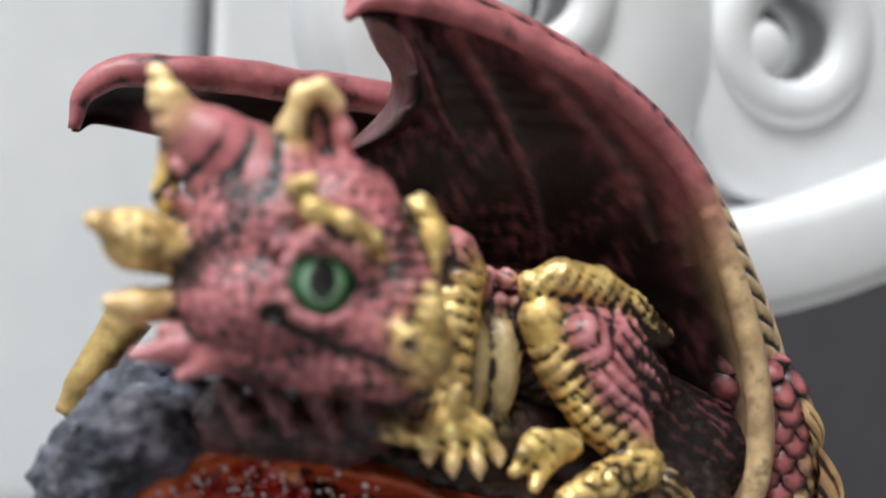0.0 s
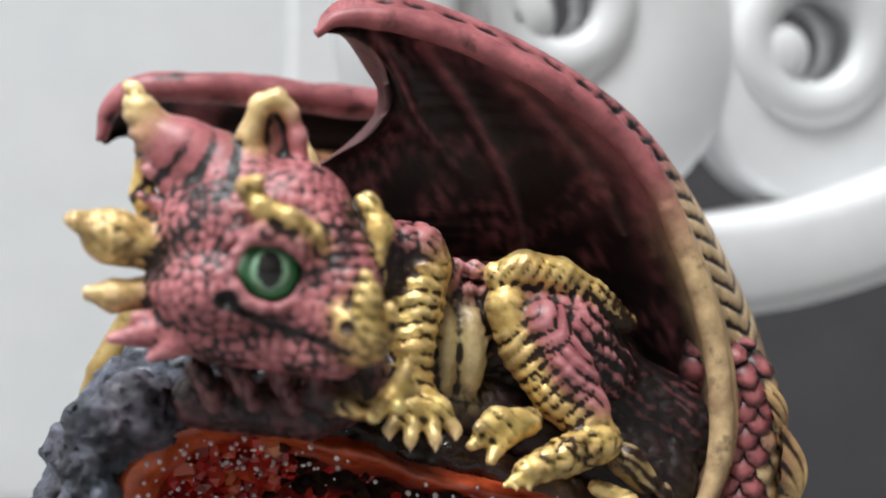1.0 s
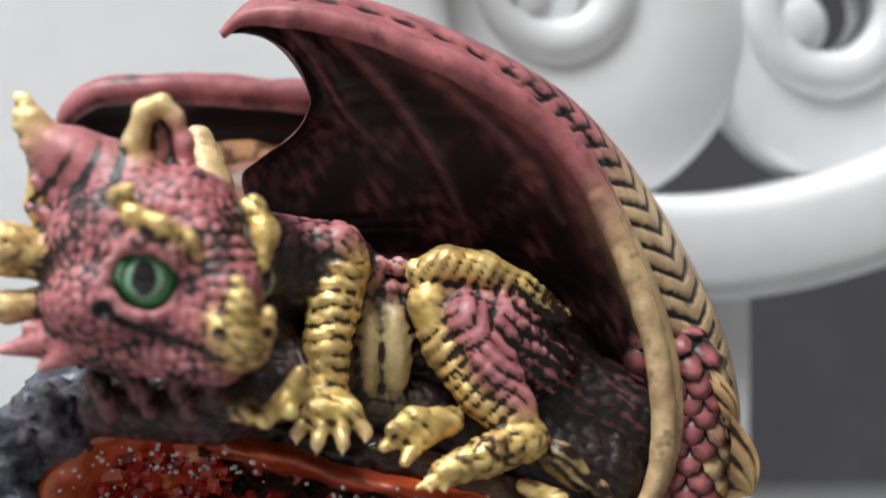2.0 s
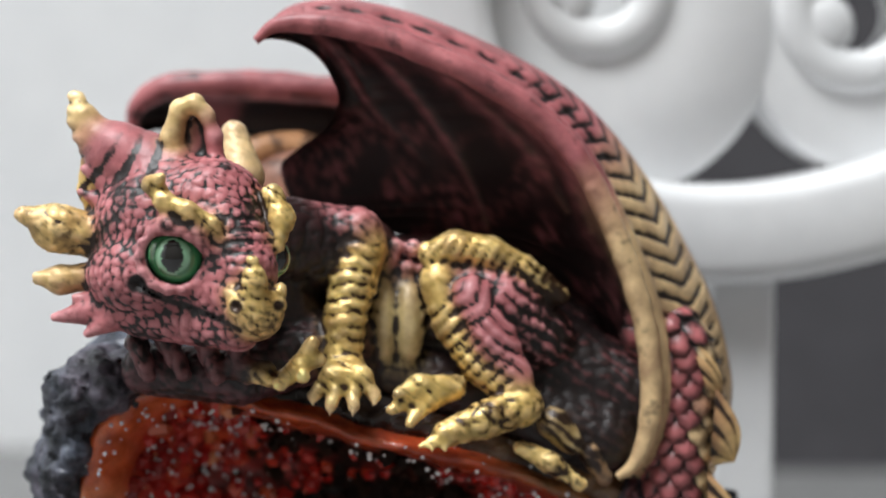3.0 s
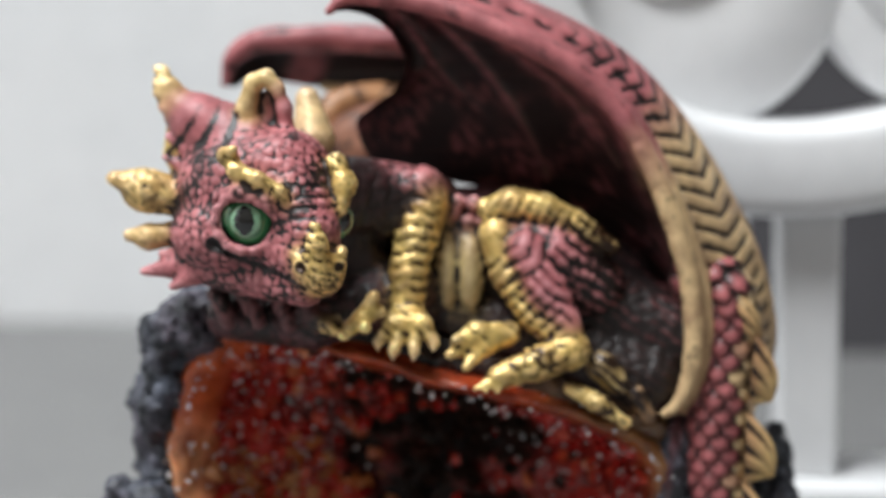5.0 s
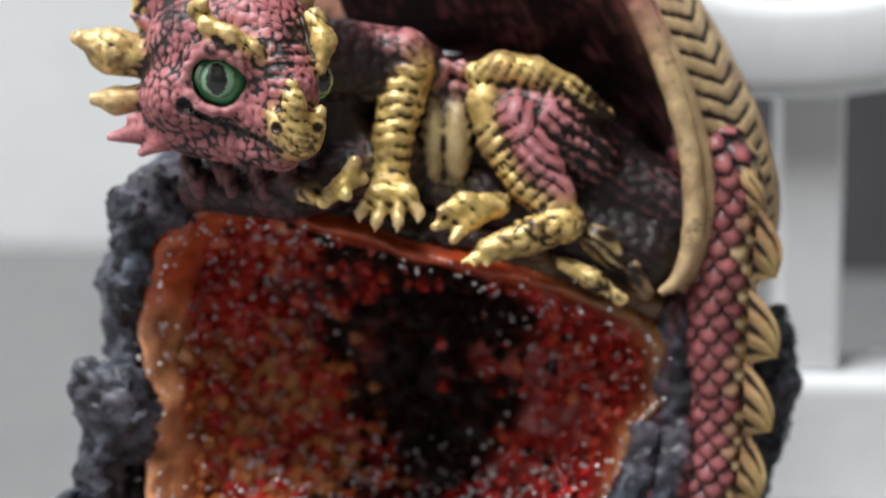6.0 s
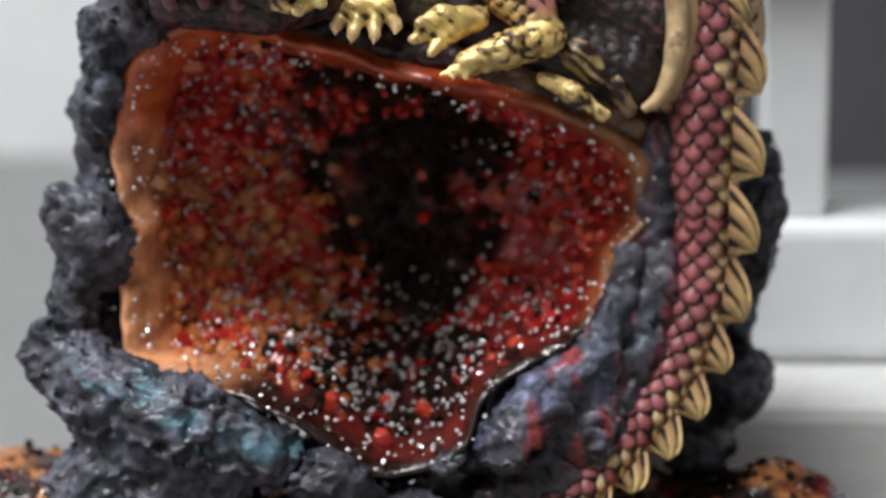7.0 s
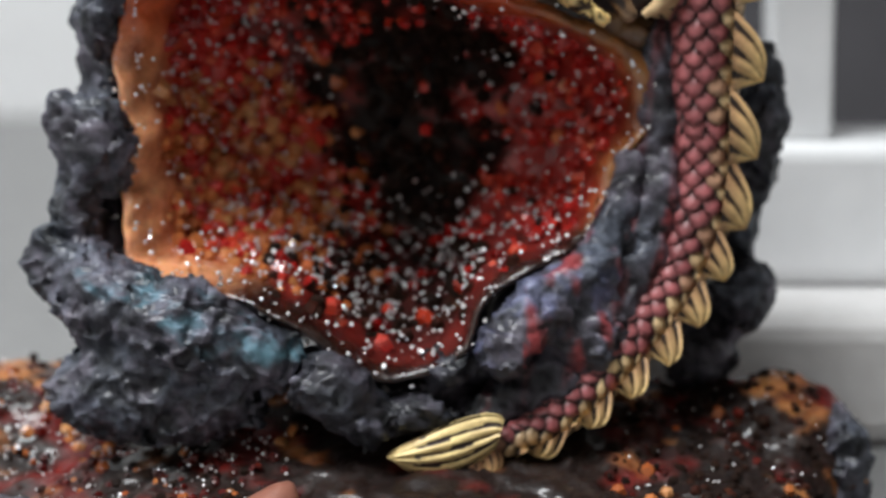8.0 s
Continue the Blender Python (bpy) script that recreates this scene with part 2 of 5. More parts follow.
def smooth_path(pts, n):
    """Catmull-Rom through pts, n samples, evenly spaced along the line."""
    p = np.array(pts, float)
    p = np.vstack([2 * p[0] - p[1], p, 2 * p[-1] - p[-2]])
    out = []
    for i in range(1, len(p) - 2):
        for s in np.linspace(0, 1, 24, endpoint=False):
            a, b, c, d = p[i - 1:i + 3]
            out.append(0.5 * (2 * b + (c - a) * s + (2 * a - 5 * b + 4 * c - d) * s * s + (3 * b - a - 3 * c + d) * s ** 3))
    out.append(p[-2])
    out = np.array(out)
    at = np.concatenate([[0], np.cumsum(np.linalg.norm(np.diff(out, axis=0), axis=1))])
    want = np.linspace(0, at[-1], n)
    return np.stack([np.interp(want, at, out[:, i]) for i in range(3)], 1)


class Build:
    """Collects pieces of one mesh with their paint."""

    def __init__(self):
        self.v, self.f, self.paint, self.groove, self.metal, self.slot, self.n = [], [], [], [], [], [], 0

    def add(self, v, f, paint, groove=0.0, metal=0.0, slot=0):
        v = np.asarray(v, float)
        k = len(v)
        self.v.append(v)
        self.f.extend((np.asarray(f) + self.n).tolist() if not isinstance(f, list) else [[i + self.n for i in q] for q in f])
        self.paint.append(np.broadcast_to(np.asarray(paint, float), (k, 3)))
        self.groove.append(np.broadcast_to(np.asarray(groove, float), (k,)))
        self.metal.append(np.broadcast_to(np.asarray(metal, float), (k,)))
        self.slot.extend([slot] * len(f))
        self.n += k

    def mesh(self, name, mats, smooth=True):
        me = bpy.data.meshes.new(name)
        me.from_pydata((np.concatenate(self.v) * MM).tolist(), [], self.f)
        for m in mats:
            me.materials.append(m)
        me.polygons.foreach_set("material_index", self.slot)
        me.polygons.foreach_set("use_smooth", [smooth] * len(me.polygons))
        c = np.ones((self.n, 4))
        c[:, :3] = np.concatenate(self.paint)
        me.attributes.new("paint", "FLOAT_COLOR", "POINT").data.foreach_set("color", c.ravel())
        me.attributes.new("groove", "FLOAT", "POINT").data.foreach_set("value", np.concatenate(self.groove))
        me.attributes.new("metal", "FLOAT", "POINT").data.foreach_set("value", np.concatenate(self.metal))
        me.update()
        return me


def link(name, me, parent=None, label=""):
    ob = new(name, me)
    ob.parent = parent
    return tagged(ob, label)


def part(name, bm, material, parent, label=""):
    me = bpy.data.meshes.new(name)
    bm.to_mesh(me)
    bm.free()
    me.materials.append(material)
    return link(name, me, parent, label)


def box_bm(x0, x1, y0, y1, z0, z1, bevel=0.0):
    bm = bmesh.new()
    bmesh.ops.create_cube(bm, size=1, matrix=Matrix.Translation(((x0 + x1) / 2, (y0 + y1) / 2, (z0 + z1) / 2)) @ Matrix.Diagonal((x1 - x0, y1 - y0, z1 - z0, 1)))
    if bevel:
        bmesh.ops.bevel(bm, geom=bm.edges[:], offset=bevel, segments=3, profile=0.5, affect="EDGES")
    return bm


def loft(rings, closed_u=False, caps=True):
    """Quads over a list of equal closed rings."""
    r = np.array(rings)
    m, k = r.shape[:2]
    f = []
    for i in range(m if closed_u else m - 1):
        a, b = i * k, (i + 1) % m * k
        f += [[a + j, a + (j + 1) % k, b + (j + 1) % k, b + j] for j in range(k)]
    if caps and not closed_u:
        f += [list(range(k))[::-1], list(range((m - 1) * k, m * k))]
    return r.reshape(-1, 3), f


def frames_along(path):
    t = np.gradient(path, axis=0)
    t /= np.linalg.norm(t, axis=1)[:, None]
    side = np.cross(t, np.array([0, -1.0, 0]))
    side /= np.linalg.norm(side, axis=1)[:, None]
    return t, side, np.cross(side, t)


def tube(path, radius, k=12):
    t, s, n = frames_along(path)
    a = np.linspace(0, 2 * np.pi, k, endpoint=False)
    r = np.broadcast_to(np.asarray(radius, float), (len(path),))
    return loft([path[i] + r[i] * (np.cos(a)[:, None] * s[i] + np.sin(a)[:, None] * n[i]) for i in range(len(path))])


# ---- room ----
X0, X1, Y0, Y1, Z0, Z1 = -1.6, 1.8, -1.9, 0.45, -0.70, 1.9


def wall(name, box, mat, label):
    return tagged(part(name, box_bm(*box), mat, None), label, "wall", kind="structure")


tagged(part("floor", box_bm(X0, X1, Y0, Y1, Z0 - 0.05, Z0), FLOOR, None), "plain brown wooden floor", "floor", kind="structure")
# Unseen ceiling, left open where the added lamp sits.
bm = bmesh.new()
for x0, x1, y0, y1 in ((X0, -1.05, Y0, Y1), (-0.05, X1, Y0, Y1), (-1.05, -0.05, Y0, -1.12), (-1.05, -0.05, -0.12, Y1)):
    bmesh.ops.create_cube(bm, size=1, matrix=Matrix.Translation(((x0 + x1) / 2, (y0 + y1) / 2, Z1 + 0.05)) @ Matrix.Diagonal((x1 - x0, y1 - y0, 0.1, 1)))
tagged(part("ceiling", bm, WALL_L, None), "unseen white painted ceiling with an opening for the added lamp", "ceiling", kind="structure")
wall("wall_north", (X0, X1, Y1, Y1 + 0.1, Z0, Z1), WALL_L, "bright white painted wall behind the ornament")
# South and east walls stay out of view; dark to hold down bounce.
wall("wall_south", (X0, X1, Y0 - 0.1, Y0, Z0, Z1), WALL_B, "unseen brown-grey wall, kept dark to cut bounce light")
wall("wall_east", (X1, X1 + 0.1, Y0, Y1, Z0, Z1), WALL_B, "unseen brown-grey wall, kept dark to cut bounce light")
wall("wall_west", (X0 - 0.1, X0, Y0, Y1, Z0, Z1), WALL_L, "plain white painted wall")
wall("wall_grey", (0.060, X1, 0.40, Y1 - 0.003, Z0, Z1), WALL_G, "dark grey painted wall breast behind white fretwork")

# ---- table ----
table = tagged(new("table"), "straight-legged matt table, dark grey for shade low on the wall", "table")
# Top runs back to the wall so its dark tone replaces the wall's shade.
tt = part("tabletop", box_bm(-0.6, 0.6, -0.5, 0.447, 0.010, 0.040, 0.003), TABLE, table)
for x in (-0.56, 0.56):
    for y in (-0.46, 0.395):
        part("leg", box_bm(x - 0.025, x + 0.025, y - 0.025, y + 0.025, Z0, 0.010, 0.004), TABLE, table)


# ---- white scroll stand ----
def ribbon(path, width, y0, y1, round_by=1.2):
    """A band of rounded rectangular section, swept along a path in the xz plane (mm)."""
    t = np.gradient(path, axis=0)
    t /= np.linalg.norm(t, axis=1)[:, None]
    s = np.stack([-t[:, 2], 0 * t[:, 0], t[:, 0]], 1)
    w = np.broadcast_to(np.asarray(width, float), (len(path),))
    sec = []
    hw, hd = 0.5, (y1 - y0) / 2
    for cx, cy, a0 in ((1, 1, 0), (-1, 1, 90), (-1, -1, 180), (1, -1, 270)):
        for a in (0, 30, 60, 90):
            sec.append((cx, cy, math.cos(radians(a0 + a)), math.sin(radians(a0 + a))))
    rings = []
    for i in range(len(path)):
        rb = min(round_by, w[i] * 0.45)
        rings.append([path[i] + s[i] * (cx * (w[i] * hw - rb) + ca * rb) + np.array([0, (y0 + y1) / 2 + cy * (hd - rb) + sa * rb, 0]) for cx, cy, ca, sa in sec])
    return loft(rings)


def simple_part(name, v, f, mat, parent, label="", smooth=True):
    me = bpy.data.meshes.new(name)
    me.from_pydata((np.asarray(v) * MM).tolist(), [], [list(q) for q in f])
    me.materials.append(mat)
    me.polygons.foreach_set("use_smooth", [smooth] * len(me.polygons))
    me.update()
    return link(name, me, parent, label)


stand = tagged(new("scroll_stand"), "white lacquered stand with carved scrolls above square posts", "stand")


def eyed_disc(cx, cz, r, hx, hz, hr, y0, y1, n=64):
    """A round plate with an eye cut off its centre."""
    a = np.linspace(0, 2 * np.pi, n, endpoint=False)
    ring = lambda x, z, q, y: np.stack([x + q * np.cos(a), 0 * a + y, z + q * np.sin(a)], 1)
    e = 1.4
    return loft([ring(hx, hz, hr, y1), ring(hx, hz, hr, y0 + e), ring(hx, hz, hr + e, y0), ring(cx, cz, r - e, y0), ring(cx, cz, r, y0 + e), ring(cx, cz, r, y1)], closed_u=True)


for cx, cz, r, hx, hz, hr in ((29.5, 156.5, 27.0, 30.5, 161.0, 5.0), (70.5, 153.0, 19.0, 67.4, 157.4, 5.8), (112.0, 158.0, 21.0, 110.0, 160.0, 6.0)):
    v, f = eyed_disc(cx, cz, r, hx, hz, hr, 74 + 0.01 * cx, 86 + 0.01 * cx)
    simple_part("scroll_plate", v, f, WHITE, stand)
    v, f = eyed_disc(hx, hz, hr + 6.2, hx, hz, hr, 73.0, 83)
    simple_part("scroll", v, f, WHITE, stand)
    a = np.linspace(0, 2 * np.pi, 40, endpoint=False)
    v, f = loft([np.stack([hx - 5.0 + q * np.cos(a), 0 * a + y, hz - 2.2 + q * np.sin(a)], 1) for q, y in ((4.6, 86), (4.6, 75.5), (4.2, 74.2), (3.2, 73.4), (1.5, 73.0))])
    simple_part("scroll_bud", v, f, WHITE, stand)
v, f = ribbon(smooth_path([(9.5, 0, 190), (8.0, 0, 172), (9.0, 0, 152), (17, 0, 137), (32, 0, 127.6), (50, 0, 125.8), (68, 0, 129), (88, 0, 136.5), (112, 0, 146)], 90), 13.8, 65, 89, 3.0)
simple_part("curved_bar", v, f, WHITE, stand)
for x0, x1 in ((6.0, 14.0), (46.6, 55.6), (104.0, 113.0)):
    part("post", box_bm(x0 * MM, x1 * MM, 0.072, 0.088, 0.0790, 0.1215 if x0 < 100 else 0.138, 0.001), WHITE, stand)
part("rail", box_bm(-0.002, 0.152, 0.0685, 0.092, 0.0585, 0.0790, 0.0025), WHITE, stand)
part("plinth", box_bm(-0.012, 0.162, 0.050, 0.098, 0.040, 0.0583, 0.0035), PLINTH, stand, "pale grey rough plinth")
part("back_panel", box_bm(0.0024, 0.046, 0.134, 0.140, 0.040, 0.230, 0.001), WHITE, stand)

# ---- ornament: dragon on a geode ----
ornament = tagged(new("dragon_geode_ornament"), "painted resin dragon on grey rock geode with red glitter hollow", "ornament")


def shade_solid(build, parts, k, lo, hi, step, scale=1.3, depth=0.28, extra=None, carve=()):
    """parts: (solid, paint, metal, how strongly scaled)."""
    solids = [p[0] for p in parts]
    base = blend(solids, k)

    def fn(p):
        d = base(p)
        for c in carve:
            d = np.maximum(d, -c(p))
        return d
    v, f = nets(fn, lo, hi, step)
    dist = np.stack([s(v) for s in solids], 1)
    wgt = np.exp(-np.clip(dist, -4, 8) / 0.35)
    wgt /= wgt.sum(1)[:, None]
    paint = wgt @ np.array([p[1] for p in parts], float)
    metal = wgt @ np.array([p[2] for p in parts], float)
    amount = wgt @ np.array([p[3] for p in parts], float)
    n = normals(v, f)
    f1, f2 = cells(v + 0.3 * wobble(v, 2.0)[:, None], scale)
    edge = np.clip(1 - (f2 - f1) / 0.22, 0, 1)
    h1, h2 = cells(v * np.array([1, 1, 0.75]) + 0.2 * wobble(v, 1.2, 4.0)[:, None], 0.85, 5)
    fine = np.clip(1 - (h2 - h1) / 0.30, 0, 1)
    lift = depth * amount * (0.30 - 0.45 * f1 - 0.7 * edge ** 1.5) + metal * (0.02 - 0.03 * h1 - 0.05 * fine)
    wear_shade = np.clip(0.65 + 0.7 * wobble(v, 3.2, 2.0), 0.1, 1.1)
    groove = edge ** 1.1 * amount * 0.60 * wear_shade + metal * fine ** 1.6 * 0.24 * wear_shade
    hatch = np.sin((v[:, 0] * 0.55 + v[:, 2] * 0.83) * 5.6 + 2.6 * wobble(v, 5.0, 3.0) + 1.0 * np.sin(v[:, 0] * 1.7))
    etched = metal * np.clip((-hatch - 0.45) / 0.4, 0, 1) * np.clip(0.6 + 0.8 * wobble(v, 2.8, 6.0), 0, 1)
    lift, groove = lift - 0.12 * etched, groove + 0.34 * etched
    mottle = 1 + metal * np.clip(0.42 * wobble(v, 1.5, 8.0), -0.42, 0.3)
    paint = paint * mottle[:, None] * (1 - 0.10 * metal[:, None] * np.clip(wobble(v, 2.4, 1.0), 0, 1)[:, None] * np.array([0, 1, 2.0]))
    patch = np.clip(wobble(v, 4.5, 7.0) * 1.6 - 0.30, 0, 0.34) * np.clip(amount, 0, 1)
    if extra:
        more, cut = extra(v)
        lift, groove = lift + more, np.clip(groove + cut, 0, 1)
    v = v + n * lift[:, None]
    n = normals(v, f)
    lap, num = np.zeros_like(v), np.zeros(len(v))
    for i, j in ((0, 1), (1, 2), (2, 3), (3, 0)):
        np.add.at(lap, f[:, i], v[f[:, j]] - v[f[:, i]])
        np.add.at(lap, f[:, j], v[f[:, i]] - v[f[:, j]])
        np.add.at(num, f[:, i], 1)
        np.add.at(num, f[:, j], 1)
    hollow = ((lap / num[:, None]) * n).sum(1) / step
    for _ in range(3):
        acc = np.zeros(len(v))
        for i, j in ((0, 1), (1, 2), (2, 3), (3, 0)):
            np.add.at(acc, f[:, i], hollow[f[:, j]])
            np.add.at(acc, f[:, j], hollow[f[:, i]])
        hollow = 0.4 * hollow + 0.6 * acc / num
    groove = np.clip(groove + patch + np.clip(hollow * 9.0 - 0.09, 0, 0.8), 0, 1)
    paint = paint * (1 + np.clip(-hollow * 3.5, 0, 0.35))[:, None] + (np.clip(-hollow * 2.0 - 0.05, 0, 0.12) * np.clip(paint.max(1) / 0.35 - 0.15, 0, 1))[:, None]
    for c in carve:
        groove = np.maximum(groove, np.clip(1 - np.abs(c(v)) / 0.5, 0, 1) * 0.7)
    build.add(v, f, paint, groove, metal)


def line(pts, r, paint, metal, scaled):
    rs = r if isinstance(r, (list, tuple)) else [r] * len(pts)
    return [(s, paint, metal, scaled) for s in chain(pts, rs)]


dragon = Build()
extras = []

# head
EYE_C, EYE_R = (-18.3, -4.7, 126.0), 3.1
head = [
    (ell((-19.3, 3.5, 129.0), (9.0, 9.0, 7.8)), PINK, 0, 1),
    (ell((-20.3, 0.5, 124.0), (8.2, 7.2, 5.6)), PINK, 0, 1),
    (cap((-15.5, -0.5, 130.0), (-11.5, -5.5, 124.5), 6.0, 3.4), PINK, 0, 1),
    (cap((-14.0, -4.0, 123.0), (-10.5, -7.0, 120.6), 4.0, 2.9), PINK, 0, 1),
    (cap((-22.5, -0.5, 120.2), (-12.0, -6.0, 118.4), 2.9, 2.0), PINK, 0, 1),
    (cap((-26.5, 3.2, 136.6), (-20.5, 3.0, 133.2), 2.6, 5.2), PINK, 0, 0.15),
    (ell((-10.1, -7.9, 120.6), (2.7, 2.5, 2.8)), GOLD, 1, 0.4),
]
head += line([(-9.9, -9.0, 121.3), (-10.1, -9.8, 124.0), (-10.3, -9.9, 126.0)], [1.5, 1.15, 0.55], GOLD, 1, 0)
head += line([(-21.5, 3.0, 133.8), (-25.6, 3.0, 136.4), (-28.2, 3.2, 138.4)], [4.6, 3.3, 2.0], PINK, 0, 0.12)
head += line([(-28.3, 3.2, 138.4), (-29.4, 3.2, 140.2), (-30.2, 3.8, 142.4)], [1.9, 1.5, 0.8], (0.66, 0.49, 0.21), 0.4, 0)
head += line([(-28.6, 4.0, 137.5), (-29.0, 4.4, 132.5), (-28.2, 4.2, 129.5)], [1.0, 1.1, 0.8], GOLD, 0.4, 0.3)
head += line([(-15.0, 0.4, 135.0), (-15.2, 0.2, 138.2), (-16.0, 0.1, 140.4)], [1.0, 0.8, 0.7], PINK, 0, 0)
head += line([(-19.2, 0.8, 134.8), (-19.6, 0.4, 138.2), (-18.7, 0.2, 141.0), (-17.2, 0.1, 141.6), (-16.0, 0.1, 140.4)], [1.4, 1.1, 0.95, 0.9, 0.8], (0.68, 0.51, 0.21), 0.4, 0)
head += [(ell((-17.0, 1.3, 137.0), (1.7, 0.7, 3.2)), (0.30, 0.10, 0.09), 0, 0)]
head += line([(-13.4, 9.8, 134.0), (-14.3, 11.0, 138.6)], [2.6, 1.5], (0.66, 0.49, 0.25), 0.4, 0.2)
head += line([(-27.0, 2.5, 127.6), (-31.8, 1.8, 128.6), (-35.0, 1.0, 130.0)], [2.3, 2.5, 1.1], (0.66, 0.47, 0.17), 0.6, 0.35)
head += line([(-27.5, 2.2, 123.6), (-31.5, 1.6, 123.2), (-33.6, 1.2, 123.4)], [1.5, 1.5, 0.8], (0.66, 0.47, 0.19), 0.4, 0.35)
head += line([(-26.5, 0.6, 121.2), (-29.6, 0.2, 121.4)], [1.3, 0.5], PINK, 0, 0.3)
head += line([(-26.0, 0.0, 120.2), (-31.8, 0.0, 119.4)], [1.9, 0.5], PINK, 0, 0.3)
head += line([(-25.0, -1.0, 119.6), (-28.2, -1.0, 117.8)], [1.5, 0.5], PINK, 0, 0.3)
head += line([(-26.5, 2.0, 131.0), (-29.3, 1.5, 132.4)], [1.2, 0.4], PINK, 0, 0.3)
head += line([(-26.3, 1.5, 133.2), (-29.0, 1.5, 134.8)], [1.2, 0.4], PINK, 0, 0.3)
head += line([(-20.2, -6.3, 132.9), (-19.4, -7.2, 131.6), (-16.8, -7.9, 130.7), (-14.6, -7.6, 129.4), (-13.6, -6.9, 127.6)], [1.0, 0.95, 0.85, 0.75, 0.5], GOLD, 0.9, 0.35)
head += line([(-20.6, -6.6, 133.2), (-19.6, -7.6, 133.9)], [1.1, 0.6], GOLD, 1, 0)
head += line([(-9.0, -2.2, 132.2), (-8.0, -2.9, 129.8), (-8.4, -3.9, 127.0)], [1.2, 1.35, 0.9], GOLD, 1, 0.3)
ring = [(EYE_C[0] + 3.5 * math.cos(a), -6.9 + 0.5 * math.cos(a), EYE_C[2] + 3.35 * math.sin(a)) for a in np.linspace(0, 2 * math.pi, 15)]
head += line(ring, 0.42, PINK, 0, 0.5)
head += line([(-21.6, -5.6, 128.6), (-19.0, -7.3, 129.3), (-16.0, -7.4, 128.4), (-14.3, -6.6, 126.0)], [0.8, 1.0, 1.0, 0.7], PINK, 0, 0.8)
head += line([(-10.9, -6.6, 122.5), (-12.0, -5.2, 126.5), (-13.5, -3.5, 130.5)], [1.5, 1.7, 2.0], PINK, 0, 0.3)
head += line([(-8.0, -8.4, 121.6), (-7.6, -7.6, 123.0)], [1.0, 0.6], GOLD, 1, 0)
head += line([(-11.6, -9.2, 121.4), (-12.4, -8.8, 122.6)], [1.1, 0.7], GOLD, 1, 0)


def head_detail(v):
    x, y, z = v.T
    # ribbed crest between horn and brow, cross ribs on the bridge of the nose
    crest = np.clip(1 - np.abs(z - 135.2 - 0.25 * (x + 24)) / 4.0, 0, 1) * (x < -20.5) * (z > 131.5)
    rib = np.sin((x * 0.86 - z * 0.5 + y * 0.3) * 3.0)
    bridge = np.clip(1 - np.hypot(x + 11.2, (z - 126.3) / 2.6) / 2.6, 0, 1) * (y < 0)
    rib2 = np.sin(z * 5.6)
    hornr = np.clip(1 - np.hypot(x + 29.8, y - 3.5) / 2.6, 0, 1) * (z > 136)
    rib3 = np.sin(z * 4.2)
    lift = 0.06 * crest * rib + 0.16 * bridge * rib2 + 0.16 * hornr * rib3
    cut = 0.7 * crest * np.clip((-rib - 0.35 + 0.5 * wobble(v, 2.0)) / 0.3, 0, 1) + 0.55 * bridge * (rib2 < -0.55) + 0.3 * hornr * (rib3 < -0.5)
    c1 = np.clip(1 - np.hypot(z - 128.4, y - 1.8) / 4, 0, 1) * (x < -28.5)
    return lift + 0.2 * c1 * np.sin(z * 2.8 + x), cut + 0.35 * c1 * (wobble(v, 3.0) < -0.35)


mouth = [(-22.8, -7.6, 123.6), (-20.6, -8.0, 122.2), (-17.4, -8.3, 121.0), (-14.0, -9.5, 119.9), (-11.6, -10.5, 118.9)]


def slit(pts, w, back):
    q = smooth_path([(x, 0, z) for x, _, z in pts], 40)

    def fn(p):
        d = np.full(len(p), 99.0)
        near = (p[:, 1] < back + 2) & (p[:, 2] < 126) & (p[:, 2] > 116)
        d[near] = np.min([np.hypot(p[near, 0] - a[0], p[near, 2] - a[2]) for a in q], axis=0)
        return np.maximum(d - w, p[:, 1] - back)
    return fn


carve = [slit(mouth, 0.10, -5.2)]
carve += [ell((-22.3, -7.2, 123.2), (1.0, 1.4, 0.9)), ell((-12.0, -10.4, 121.3), (0.6, 0.8, 0.55)), ell((-7.7, -9.7, 121.3), (0.4, 0.7, 0.4)), ell(EYE_C, (3.2, 3.6, 3.2))]
shade_solid(dragon, head, 0.7, (-38, -13, 113), (-4, 15, 144), 0.27, 1.2, 0.24, head_detail, carve)


def ball(c, r, n=28, m=18):
    rings = []
    for i in range(1, m):
        b = math.pi * i / m
        a = np.linspace(0, 2 * np.pi, n, endpoint=False)
        rings.append(np.stack([r * math.sin(b) * np.cos(a), 0 * a - r * math.cos(b), r * math.sin(b) * np.sin(a)], 1))
    v, f = loft(rings)
    return v + np.array(c), f


def eye(c, r, look_at):
    v, f = ball(c, r, 64, 44)
    q = v - np.array(c)
    d = np.array(look_at) - np.array(c)
    d = d / np.linalg.norm(d)
    right = np.cross(d, (0, 0, 1.0))
    right /= np.linalg.norm(right)
    up = np.cross(right, d)
    a, b, front = q @ right / r, q @ up / r, q @ d
    rad = np.hypot(a, b)
    col = np.tile(np.array((0.075, 0.33, 0.13)), (len(v), 1))
    col[(rad < 0.66) & (front > 0)] = (0.27, 0.50, 0.31)
    col[(rad > 0.58) & (rad < 0.66) & (front > 0)] = (0.05, 0.20, 0.08)
    col[(np.hypot(a * 1.45, b) < 0.52) & (front > 0)] = (0.004, 0.004, 0.004)
    ball_build = Build()
    ball_build.add(v, f, col)
    extras.append(("eye", ball_build, EYE, "glossy green eye with a black pupil"))


eye(EYE_C, EYE_R, (-25.0, -110.0, 130.0))
